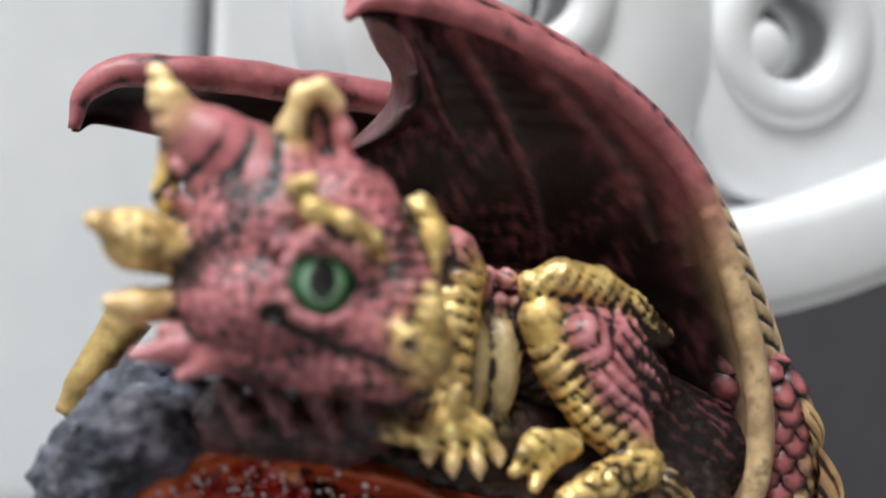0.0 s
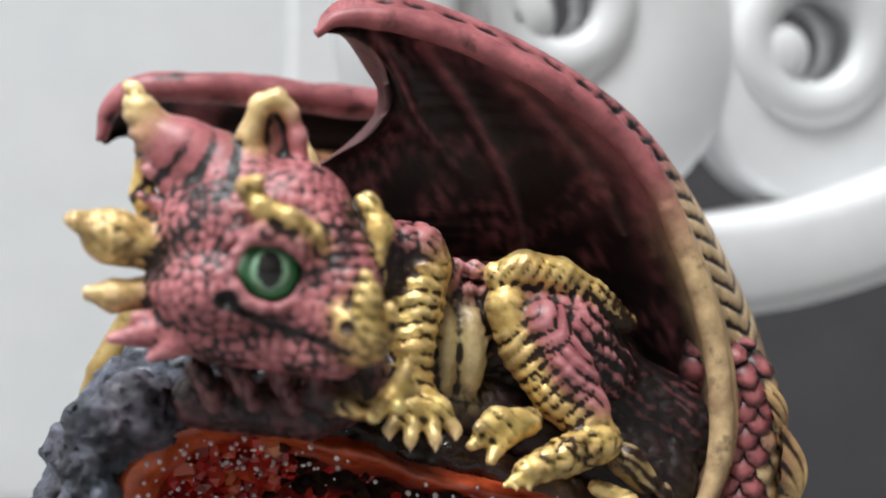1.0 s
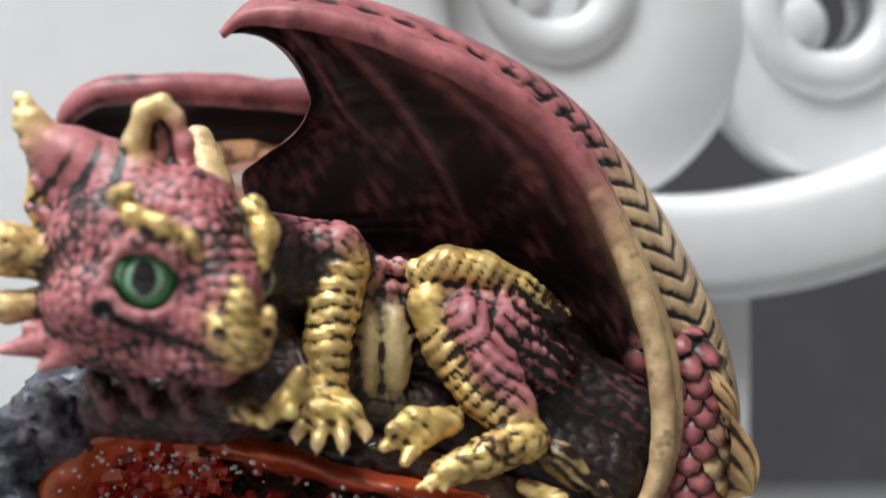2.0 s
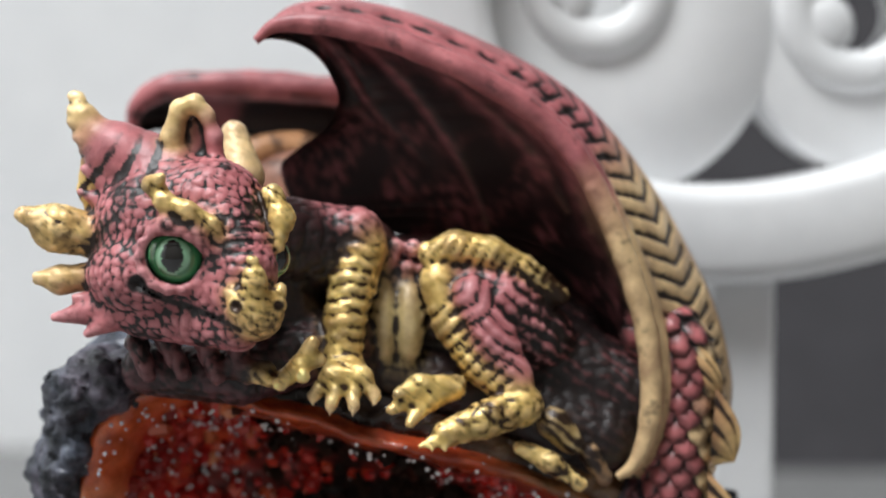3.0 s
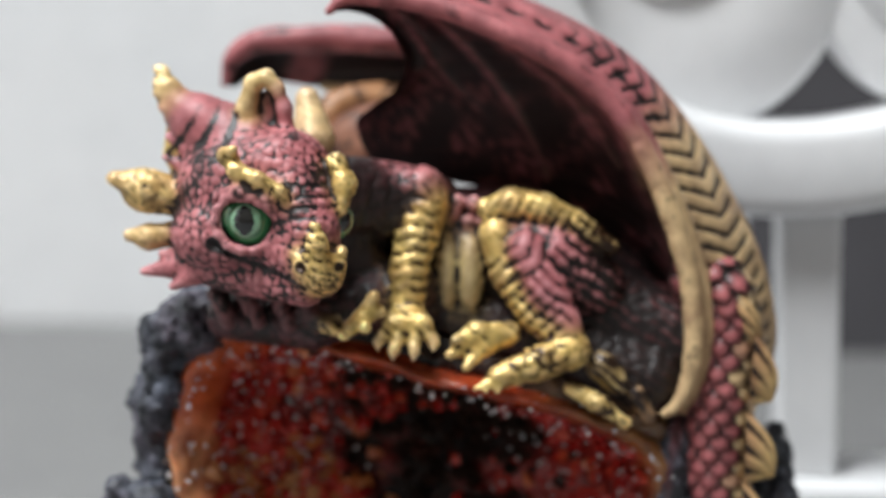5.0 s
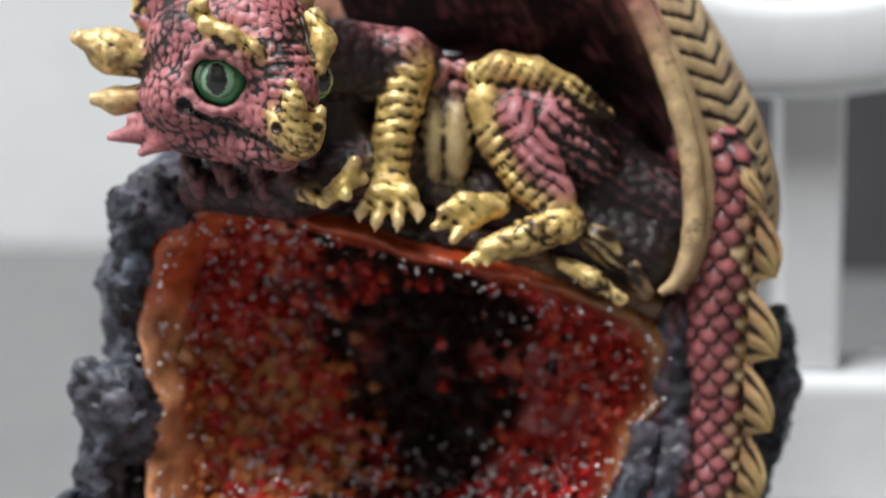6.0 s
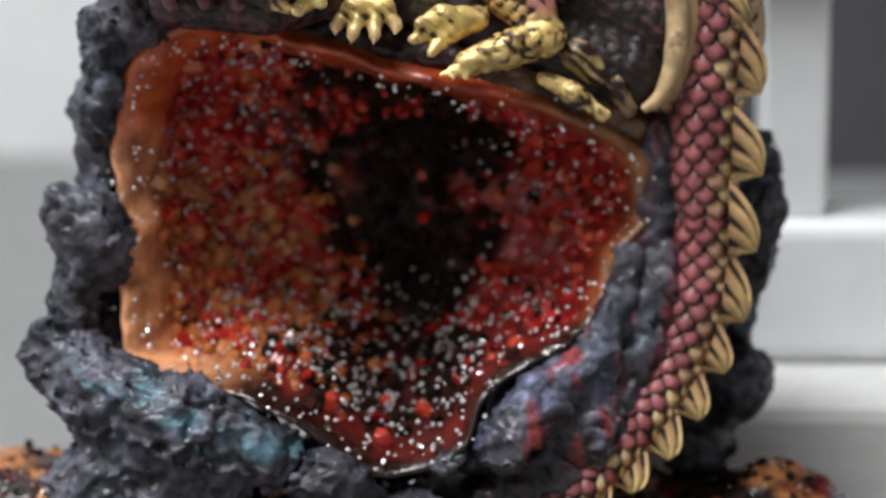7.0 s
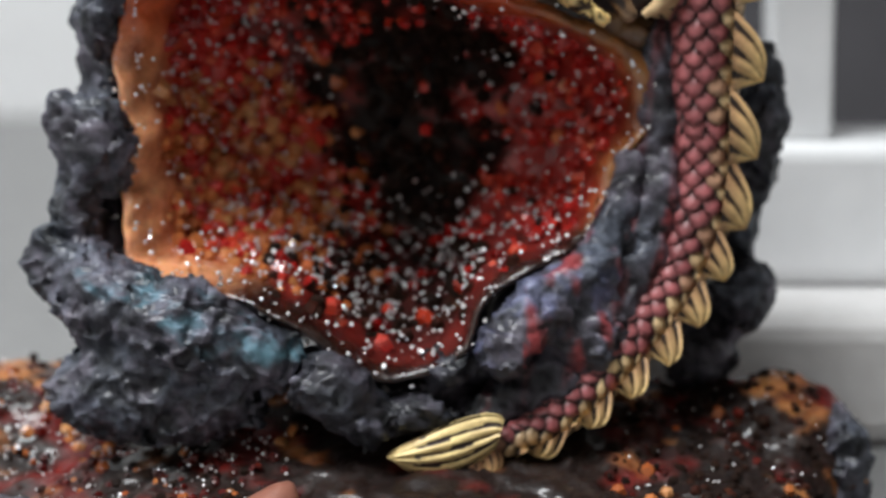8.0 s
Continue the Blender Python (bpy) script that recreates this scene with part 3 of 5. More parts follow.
eye((-9.6, -2.3, 125.8), 2.5, (60.0, -60.0, 125.0))

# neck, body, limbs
# Neck near-black: the shade behind the head is put into its paint.
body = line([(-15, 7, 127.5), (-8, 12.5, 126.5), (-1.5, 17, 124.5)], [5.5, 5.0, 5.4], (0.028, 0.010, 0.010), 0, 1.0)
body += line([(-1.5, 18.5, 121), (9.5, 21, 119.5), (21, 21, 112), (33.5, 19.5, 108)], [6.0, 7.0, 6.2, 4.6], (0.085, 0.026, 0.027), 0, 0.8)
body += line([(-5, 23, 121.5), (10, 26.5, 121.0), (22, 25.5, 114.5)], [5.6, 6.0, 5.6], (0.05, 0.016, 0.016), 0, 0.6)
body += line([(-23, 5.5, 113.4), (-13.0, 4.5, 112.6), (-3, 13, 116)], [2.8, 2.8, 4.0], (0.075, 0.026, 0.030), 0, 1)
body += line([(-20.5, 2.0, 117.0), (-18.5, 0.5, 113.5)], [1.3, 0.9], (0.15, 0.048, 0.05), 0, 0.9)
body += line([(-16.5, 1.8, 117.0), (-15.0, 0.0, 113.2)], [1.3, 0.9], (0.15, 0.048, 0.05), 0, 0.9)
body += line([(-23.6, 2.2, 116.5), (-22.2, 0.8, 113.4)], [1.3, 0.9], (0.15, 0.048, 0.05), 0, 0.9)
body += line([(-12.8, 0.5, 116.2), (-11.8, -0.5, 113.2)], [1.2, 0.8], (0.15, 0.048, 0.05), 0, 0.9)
body += line([(-5.5, 13, 128.5), (-1.2, 13.2, 127.5)], [2.6, 3.2], PINK, 0, 0.8)
for x, z in ((-8, 128), (-6, 126), (-4.5, 128), (-2.6, 128.6), (3.0, 126.2), (5.2, 126), (4.4, 123.8), (6.6, 123.6), (2.6, 124.9)):
    body.append((ell((x, 14.0 + 0.1 * x, z), (1.1, 1.0, 1.0)), (0.36, 0.12, 0.125), 0, 0.6))
# Added near-black masses for the shade between head, foreleg and underbody.
body += line([(-10.5, 12.5, 121.5), (-8.0, 13.5, 116.0), (-2.5, 15.5, 114.5)], [4.6, 4.8, 4.8], SHADE_BLACK, 0, 0.6)
body += line([(3, 16.5, 112.5), (14, 16.5, 109), (26, 17, 104.5)], [3.6, 3.8, 4.5], SHADE_BLACK, 0, 0.8)
# foreleg
body += line([(-0.4, 12.6, 126.2), (-1.4, 11.0, 122.3), (-2.2, 9.4, 118.4), (-2.4, 8.2, 114.4)], [2.8, 2.6, 2.25, 2.2], GOLD, 1, 0.25)
for tx, ty, tz in ((-5.2, 4.2, 110.8), (-3.3, 3.2, 110.0), (-0.9, 3.2, 110.0), (1.3, 4.2, 110.8)):
    body += line([(-2.2 + 0.25 * (tx + 2), 7.4, 114.2), ((tx - 2) / 2 + 0.2, 5.2, 112.8), (tx, ty, tz)], [1.25, 1.15, 0.7], GOLD, 1, 0.1)
    body += line([(tx, ty, tz), (tx - 0.1, ty - 0.9, tz - 1.2)], [0.55, 0.15], CREAM, 0.6, 0)
# other foreleg under the chin, upper half near-black for the shade there
body += line([(-13.5, 1, 114.2), (-9.8, -0.8, 113.8)], [1.4, 1.2], SHADE_BLACK, 0, 0.5)
body += line([(-10.6, -1.4, 113.2), (-8.2, -2.0, 113.0), (-6.2, -2.2, 114.4)], [0.7, 0.9, 0.95], GOLD, 1, 0.3)
for p in ((-4.9, -2.0, 117.0), (-4.2, -1.6, 115.2), (-5.8, -3.2, 113.6), (-8.2, -3.4, 112.8)):
    body += line([(-6.4, -2.0, 114.6), p], [0.85, 0.8], GOLD, 1, 0.2)
# belly plates
for x, r in ((2.0, 1.7), (4.7, 1.8)):
    body.append((ell((x, 13.6, 117.6), (r, 2.0, 4.6)), BELLY, 0.15, 0.1))
# hind leg
body += line([(9.8, 14.5, 122.6), (14, 14.2, 119.6), (19, 16.6, 116.0)], [3.6, 4.8, 4.2], PINK, 0, 0.8)
body += line([(7.2, 12.6, 125.4), (9.8, 12.2, 126.3), (13.5, 12.4, 125.8), (17.4, 13.4, 123.8), (21.6, 14.6, 120.8)], [1.5, 1.8, 1.7, 1.5, 1.1], GOLD, 0.9, 0)
body += line([(8.0, 12.2, 122.5), (9.4, 11.0, 117.9), (12.6, 10.0, 113.4), (16.4, 9.2, 110.4)], [2.2, 2.0, 2.0, 2.1], GOLD, 0.8, 0)
body += line([(11.5, 10.4, 121.0), (14.2, 9.6, 116.0), (16.6, 9.2, 112.0)], [2.2, 2.4, 1.8], PINK, 0, 0)
body += line([(17.2, 8.8, 109.2), (13.0, 6.8, 107.9), (8.9, 5.4, 106.6)], [2.3, 2.0, 1.5], GOLD, 0.9, 0.9)
for d in (-1.0, 0.1, 1.2):
    body += line([(8.9 + 0.4 * d, 5.4, 106.7 + 0.2 * d), (7.2 + 1.2 * d, 3.6 + 0.2 * d, 105.2 - 0.2 * d)], [0.8, 0.3], GOLD, 0.8, 0)
for px, pz in ((3.0, 109.2), (3.6, 110.9), (5.0, 107.8)):
    body += line([(9.6, 8.4, 111.2), ((px + 9) / 2 - 0.4, 6.8, (pz + 112) / 2), (px, 4.6, pz)], [1.3, 1.35, 0.6], GOLD, 0.9, 0.1)
body += line([(20.6, 10.8, 107.0), (22.6, 10.4, 105.0)], [1.9, 1.4], (0.30, 0.22, 0.08), 0.5, 0.2)
body += line([(17.0, 9.0, 104.6), (20.2, 8.6, 103.0), (23.4, 9.0, 100.6)], [0.9, 1.2, 0.9], GOLD, 0.5, 0.6)
body += line([(24.6, 11.0, 103.6), (26.2, 11.0, 101.0)], [1.2, 1.0], (0.20, 0.12, 0.05), 0.2, 0.4)


def body_detail(v):
    x, y, z = v.T
    # ringed foreleg, chevron feathers on thigh and shin
    arm = np.clip(1.6 - np.hypot(x + 1.2 - 0.12 * (z - 122), y - 9.5) / 3.2, 0, 1) * (z > 114.5) * (z < 127) * (x < 1.6) * (x > -6)
    ra = np.sin(z * 4.2 + 0.9 * np.sin(x * 1.2) + 0.5 * wobble(v, 3.0))
    thigh = np.clip(1 - np.hypot((x - 15.5) / 8, (z - 118.5) / 7) ** 4, 0, 1) * (y < 15) * (x > 6.5) * (z > 110.5)
    along, across = 0.80 * (x - 14) - 0.60 * (z - 119), 0.60 * (x - 14) + 0.80 * (z - 119)
    rt = np.sin(across * 4.4 + 1.2 * np.sin(along * 0.9) + 0.9 * wobble(v, 2.4)) * (along > -0.5) + np.sin(along * 3.2 + np.abs(across) * 1.4) * (along <= -0.5)
    top = np.clip(1 - np.abs(z - 126.0 + 0.38 * np.clip(x - 11, 0, 20)) / 2.4, 0, 1) * (x > 6) * (x < 24) * (z > 118)
    rtop = np.sin(x * 4.6 - z * 3.0 + 0.5 * wobble(v, 2.0))
    shin = np.clip(1.3 - np.abs((z - 118) * 0.72 + (x - 9.6) * 0.69 + 0.6) / 3.2, 0, 1) * (z < 120) * (z > 111) * (x > 6) * (x < 16)
    rs = np.sin((x * 0.69 - z * 0.72) * 4.8 + 1.0 + 0.6 * wobble(v, 2.0))
    saw = lambda r: 0.6 * r + 0.4 * np.abs(r)
    lift = 0.17 * arm * saw(ra) + 0.17 * thigh * saw(rt) + 0.20 * top * saw(rtop) + 0.17 * shin * saw(rs)
    thin = lambda r: np.clip((-r - 0.72) / 0.2, 0, 1)
    ragged = np.clip(0.75 + 0.6 * wobble(v, 2.6, 3.0), 0.15, 1)
    cut = ragged * (0.85 * arm * thin(ra) + 0.85 * thigh * thin(rt) + 0.85 * top * thin(rtop) + 0.85 * shin * thin(rs))
    flank = np.clip((x - 17) / 4, 0, 1) * np.clip((z - 99) / 4, 0, 1) * (y > 8)
    rf = np.sin(((x - 20) * 0.55 + (z - 112) * 0.83) * 5.2 + 3.5 * wobble(v, 5.0, 6.0) + 1.2 * wobble(v, 2.0, 2.0))
    lift = lift + 0.05 * flank * saw(rf)
    cut = cut + flank * np.clip(0.45 - 0.5 * rf - 0.5 * wobble(v, 3.0, 5.0), 0, 0.6)
    toes = np.clip(1 - np.abs(z - 111) / 4.5, 0, 1) * (x < 9) * 0.25 * (wobble(v, 1.5) < -0.3)
    return lift, cut + toes


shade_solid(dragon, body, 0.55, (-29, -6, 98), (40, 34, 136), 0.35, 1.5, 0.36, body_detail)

# big wing: a curved shell with a thick rim, ribbed dark inside and feathered outside
RIM = [(-12, 12, 148.8), (-9.9, 12, 150.4), (-6.3, 12, 150.7), (-1.2, 12, 150), (5.2, 12, 148), (11.6, 12, 145.2), (17, 12.5, 142), (21.2, 13, 138.5), (24.3, 13, 134.6), (26.6, 13, 129.8), (28.9, 13, 124.3), (30.7, 13, 118.2), (31.6, 13, 112.4), (31.5, 13, 107.2), (30, 13, 102.6), (27.9, 13, 100.7)]
OUT = [(-11.7, 14, 149.6), (-10.7, 16, 151.4), (-8.2, 18, 153.2), (-2.5, 20, 154.0), (4.1, 22, 152.9), (10.7, 23, 150.6), (17.4, 24, 147.6), (23.5, 24, 143.7), (28.5, 24, 138.7), (33.2, 24, 132.3), (37.1, 24, 125.5), (39.8, 24, 119.8), (41.5, 24, 114.4), (42.2, 24, 108.4), (40.5, 23, 103.1), (34, 21, 99)]
INN = [(-8.4, 12.6, 149.2), (-5.4, 14, 147.2), (-3.8, 16, 144.6), (-3.3, 18, 142.1), (-5, 20, 139.3), (-8.2, 23, 137.1), (-10.4, 25, 134.7), (-7.8, 27, 129.2), (-1, 28, 127.8), (5.8, 29, 126.4), (12.7, 29, 124), (19.6, 28, 119), (23.7, 27, 116), (26.4, 25, 112), (28.5, 22, 107), (27.6, 17, 101.4)]


def index_path(pts, n):
    """Catmull-Rom through pts with samples even in index, so that curves stay matched."""
    p = np.array(pts, float)
    q = np.vstack([2 * p[0] - p[1], p, 2 * p[-1] - p[-2]])
    u = np.linspace(0, len(p) - 1 - 1e-9, n)
    i = u.astype(int)
    s = (u - i)[:, None]
    a, b, c, d = q[i], q[i + 1], q[i + 2], q[i + 3]
    return 0.5 * (2 * b + (c - a) * s + (2 * a - 5 * b + 4 * c - d) * s * s + (3 * b - a - 3 * c + d) * s ** 3)


def wing():
    shell = Build()
    n, ni, nb, no = 420, 60, 10, 34
    rim, out, inn = index_path(RIM, n), index_path(OUT, n), index_path(INN, n)
    u = np.linspace(0, 15, n)
    taper = np.clip(np.minimum(u / 2.2, (15 - u) / 2.0), 0.0, 1)
    rim_r = 0.45 + 0.85 * taper
    fans = [[(-5.5, 149.6), (-2.7, 146.5), (0.1, 142), (3.2, 138.6)], [(-0.5, 148.6), (4.7, 143.5), (9.3, 137.2), (12.2, 131.8), (13.7, 128)], [(6.6, 146.6), (13.3, 141.2), (18.6, 135.9), (22.6, 129.9)], [(13, 143.8), (19.6, 137.8), (22.8, 133.8), (25.4, 127.8)], [(-4.2, 142), (1.5, 139.6), (6.6, 135.2)]]
    lines = [smooth_path([(x, 0, z) for x, z in fan], 60)[:, (0, 2)] for fan in fans]
    verts, paint, groove, metal = [], [], [], []
    size = None
    for i in range(n):
        ring, col, gr, me = [], [], [], []
        # inside, from rim to body
        for v in np.linspace(0, 1, ni):
            p = rim[i] * (1 - v) + inn[i] * v
            p = p + np.array([0, 1, 0]) * (5.0 * taper[i] * math.sin(math.pi * v ** 0.7))
            h = 0.0
            for ln, strong in zip(lines, (1.0, 1.0, 0.8, 0.7, 0.35)):
                d2 = ((ln - p[[0, 2]]) ** 2).sum(1)
                j = int(d2.argmin())
                h = max(h, strong * math.exp(-d2[j] / (0.55 * (1.25 - 0.7 * j / 59)) ** 2) * (1 - 0.35 * j / 59))
            lip = math.exp(-(v / 0.055) ** 2)
            wave = 0.5 + 0.5 * math.sin(u[i] * 7 + 5 * math.sin(v * 6 + u[i]) + v * 9)
            p = p - np.array([0.25, 1, -0.2]) * (0.8 * h + 0.10 * wave) * min(1, v * 8)
            ring.append(p)
            pinkish = min(1, 0.85 * h ** 1.5 * (0.7 + 0.3 * wave) + lip)
            rimcol = np.array(PINK) if u[i] < 8.2 else np.array(PINK) + (np.array(CREAM) - np.array(PINK)) * min(1, (u[i] - 8.2) / 1.6)
            dry = max(0.0, noise.noise(Vector(p) * 0.22 + Vector((3, 0, 7))) + 0.15) * max(0.0, noise.noise(Vector((p[0] * 1.3 + p[2] * 0.9, p[1], (p[2] - p[0]) * 0.35))) + 0.25)
            base = np.array(MEMBRANE) + (np.array(PINK) * 0.6 - np.array(MEMBRANE)) * min(1, 0.05 * wave ** 6 + 2.0 * dry + 0.5 * math.exp(-((v - 0.13) / 0.05) ** 2) * (u[i] > 3) * max(0, noise.noise(Vector(p) * 0.5) + 0.5))
            col.append(base + (rimcol - base) * pinkish)
            gr.append(0.12 * (1 - pinkish))
            me.append(0.0)
        # back, from body to the outer edge
        for v in np.linspace(0, 1, nb):
            p = inn[i] + np.array([0, 4.0 * taper[i] + 0.4, 0])
            p = p * (1 - v) + out[i] * v + np.array([0, 1, 0]) * (7.0 * taper[i] * math.sin(math.pi * v))
            ring.append(p), col.append(np.array(PINK) * 0.6), gr.append(0.3), me.append(0.0)
        # outside, from the outer edge to the rim
        side = out[i] - rim[i]
        width = np.linalg.norm(side)
        t = rim[min(i + 1, n - 1)] - rim[max(i - 1, 0)]
        nrm = np.cross(t, side)
        nrm = -nrm / max(np.linalg.norm(nrm), 1e-9)
        nrm = nrm if nrm[1] < 0 or nrm[0] > 0 else -nrm
        for w in np.linspace(0, 1, no)[1:]:
            p = out[i] + (rim[i] - out[i]) * w + nrm * (1.1 * taper[i] * math.sin(math.pi * w))
            gold = min(1, max(0, (u[i] - 7.6) / 1.2))
            # feathers meet in a chevron along the middle of the band
            ph = (u[i] * 2.6 + 2.4 * abs(w - 0.42)) % 1.0
            cut = max(0, 1 - abs(ph - 0.5) / 0.26) * (0.10 < w < 0.80) * min(1, max(0.0, (u[i] - 5.2) / 1.5))
            seam = math.exp(-((w - 0.62) / 0.05) ** 2) * (1 - gold) * (0.6 + 0.4 * math.sin(u[i] * 11)) * (u[i] > 2)
            lip = max(0, 1 - (1 - w) / 0.22)
            p = p - nrm * (0.30 * cut + 0.35 * seam) * taper[i] + nrm * 0.55 * taper[i] * math.sin(math.pi * min(1, max(0, (w - 0.78) / 0.22)))
            base = np.array(PINK) + (np.array(CREAM) * 0.95 - np.array(PINK)) * gold
            if lip > 0 and u[i] < 9.5:
                base = base + (np.array(PINK) - base) * min(1, lip * 2) * min(1, max(0, 9.5 - u[i]))
            ring.append(p), col.append(base), gr.append(min(1, 0.66 * cut + 0.6 * seam + 0.45 * max(0, noise.noise(Vector(p) * 0.55) - 0.14) + 0.3 * max(0, noise.noise(Vector(p) * 1.7) - 0.1))), me.append(0.25 * gold)
        # rounded rim
        verts.append(ring), paint.append(col), groove.append(gr), metal.append(me)
    v, f = loft(verts)
    shell.add(v, f, np.array(paint).reshape(-1, 3), np.array(groove).ravel(), np.array(metal).ravel())
    # rim bead
    path = rim + np.array([0.0, -0.1, 0.0])
    v, f = tube(path, rim_r, 14)
    uu = np.repeat(u, 14)
    k = np.clip((uu - 7.6) / 2.0, 0, 1)[:, None]
    shell.add(v + 0.12 * wobble(v, 3.0)[:, None], f, np.array(PINK) * (1 - k) + np.array(CREAM) * k, np.clip(-wobble(v * np.array([1, 1, 0.7]), 2.2) * 1.0 - 0.35, 0, 0.22), 0.15 * k[:, 0])

    extras.append(("wing", shell, RESIN, "raised wing with dark membrane and cream feathered edge"))


wing()

# far wing: hooked arm with dark membrane below it
far = Build()
arm = smooth_path([(-31.1, 45, 138.9), (-30.6, 45, 142.0), (-28.4, 45, 144.2), (-25.2, 45, 145.2), (-18.5, 45, 145.3), (-9.8, 46, 145.0), (12.0, 47, 143.2)], 60)
v, f = tube(arm, np.interp(np.linspace(0, 1, 60), [0, 0.12, 0.3, 1], [0.6, 1.5, 1.9, 2.0]), 14)
far.add(v + 0.2 * wobble(v, 4.0)[:, None], f, PINK, 0.45 * np.clip(-wobble(v * np.array([0.6, 1, 1]), 3.0) * 2 - 0.4, 0, 1), 0)
low = smooth_path([(-30.4, 46, 138.6), (-28.6, 48, 139.6), (-25, 50, 139.4), (-19, 50, 138.6), (-9, 50, 138.4), (12.0, 50, 138.2)], 60)
rings = []
for i in range(60):
    front = [arm[i] * (1 - s) + low[i] * s + np.array([0, 2.4 * math.sin(math.pi * s), 0]) for s in np.linspace(0, 1, 12)]
    rings.append(front + [p + np.array([0, 1.6, 0]) for p in front[::-1]])
v, f = loft(rings)
streak = np.clip(1.2 - np.abs(v[:, 0] + 20.5 - 0.5 * (v[:, 2] - 142)) / 2.6 + 0.4 * wobble(v, 4.0), 0, 0.8)[:, None]
far.add(v, f, np.array(MEMBRANE) * (1 - streak) + np.array(PINK) * streak, 0.1, 0)
v, f = tube(low[18:], 0.55, 8)
far.add(v, f, CREAM, 0.1, 0.2)
v, f = tube(smooth_path([(-17.5, 40, 131.0), (-15, 42, 136.4), (-8, 44, 136.6), (0, 44, 134)], 30), 2.3, 12)
far.add(v + 0.3 * wobble(v, 3.0)[:, None], f, (0.42, 0.22, 0.10), 0.4 * (wobble(v, 2.0) < -0.2), 0.3)
v, f = tube(smooth_path([(-26.5, 34, 120.5), (-28.2, 34, 117.8), (-30.2, 34, 114.8), (-32.4, 34, 110.5)], 24), np.linspace(2.4, 1.3, 24), 12)
far.add(v + 0.4 * wobble(v, 2.6)[:, None], f, (0.46, 0.33, 0.11), 0.4 * np.clip(-wobble(v, 2.0), 0, 1), 0.3)
extras.append(("wing", far, RESIN, "folded far wing with pink hooked arm"))

# tail with overlapping scales, ridge spikes and a leaf tip
TAIL = [(30.5, 20, 117), (34.6, 18, 115.5), (36.0, 17.5, 110.5), (35.3, 17, 103.1), (34.8, 17, 96.7), (34.9, 17, 90.2), (34.9, 17, 83.6), (34.3, 16, 77.9), (32.6, 15, 72.8), (29.7, 13, 67.9), (25.5, 10, 63.2), (20.4, 6.4, 58.2), (15.6, 4, 55.0), (10.2, 2.5, 54.0)]
tail = smooth_path(TAIL, 200)
L = np.linspace(0, 1, 200)
tail_r = np.interp(L, [0, 0.15, 0.5, 0.72, 0.85, 1.0], [3.6, 4.0, 3.7, 3.2, 2.5, 1.5])
v, f = tube(tail, tail_r - 0.25, 20)
tail_build = Build()
extras.append(("tail", tail_build, RESIN, "long curled tail"))
# Core tube near-black, standing for the shade in the gaps between scales.
tail_build.add(v, f, (0.02, 0.010, 0.010), 0.5, 0)
T, S, N = frames_along(tail)
rng = np.random.default_rng(4)
scales = Build()


def scale_piece(width, length):
    """A domed shield, tip along +x, up +z."""
    o = [(-0.55, 0.0), (-0.45, 0.42), (-0.05, 0.52), (0.30, 0.40), (0.52, 0.0), (0.30, -0.40), (-0.05, -0.52), (-0.45, -0.42)]
    v = [(x * length * 0.98, y * width * 0.98, -0.75 + 0.62 * (x + 0.5)) for x, y in o]
    v += [(x * length * 0.93, y * width * 0.93, -0.12 + 0.62 * (x + 0.5)) for x, y in o]
    v += [(0.12 * length, 0, 0.42)]
    f = [[i, (i + 1) % 8, 8 + (i + 1) % 8, 8 + i] for i in range(8)] + [[8 + i, 8 + (i + 1) % 8, 16] for i in range(8)]
    return np.array(v), f


step = 1.6
length = np.concatenate([[0], np.cumsum(np.linalg.norm(np.diff(tail, axis=0), axis=1))])
row, at = 0, 1.0
while at < length[-1] - 1.0:
    r = np.interp(at, length, tail_r)
    size = 0.55 + 0.45 * r / 4.0
    c, t, s, n = (np.array([np.interp(at, length, a[:, k]) for k in range(3)]) for a in (tail, T, S, N))
    span = 2.75 * size
    count = int(round(math.pi * 2 * 0.62 * r / span))
    for j in range(count):
        ang = (j + (0.5 if row % 2 else 0.0) - count / 2) * span / r
        up = np.cos(ang) * np.array(n) + np.sin(ang) * np.array(s)
        if up[1] > 0.55:
            continue
        tang = np.cross(up, t)
        v, f = scale_piece(2.85 * size * rng.uniform(0.94, 1.04), 3.3 * size)
        pos = c + up * (r - 0.18) + v[:, :1] * t + v[:, 1:2] * tang + v[:, 2:3] * up * 0.95
        outward = np.clip(up[0] * 0.9 - up[2] * 0.45 + 0.20 + 0.15 * rng.normal(), 0, 1)
        k = 1 if outward > 0.56 else (0.5 if outward > 0.46 else 0.0)
        col = np.array((0.38, 0.115, 0.118)) * (1 - k) + np.array(CREAM) * k
        # Dark skirt and outline: the shadow under each scale edge is painted on.
        g = np.zeros(17)
        g[:8] = 1.0
        g[8:16] = 0.30
        g[[8, 9, 15]] = 0.45
        # Painted ramp: shaded at the overlapped base, lighter at the tip.
        wear_shade = np.interp(v[:, 0] / (3.3 * size), [-0.3, 0.5], [0.55, 1.35])[:, None]
        scales.add(pos, f, col * rng.uniform(0.9, 1.15) * wear_shade, g, 0.2 * k)
    at += step * size
    row += 1


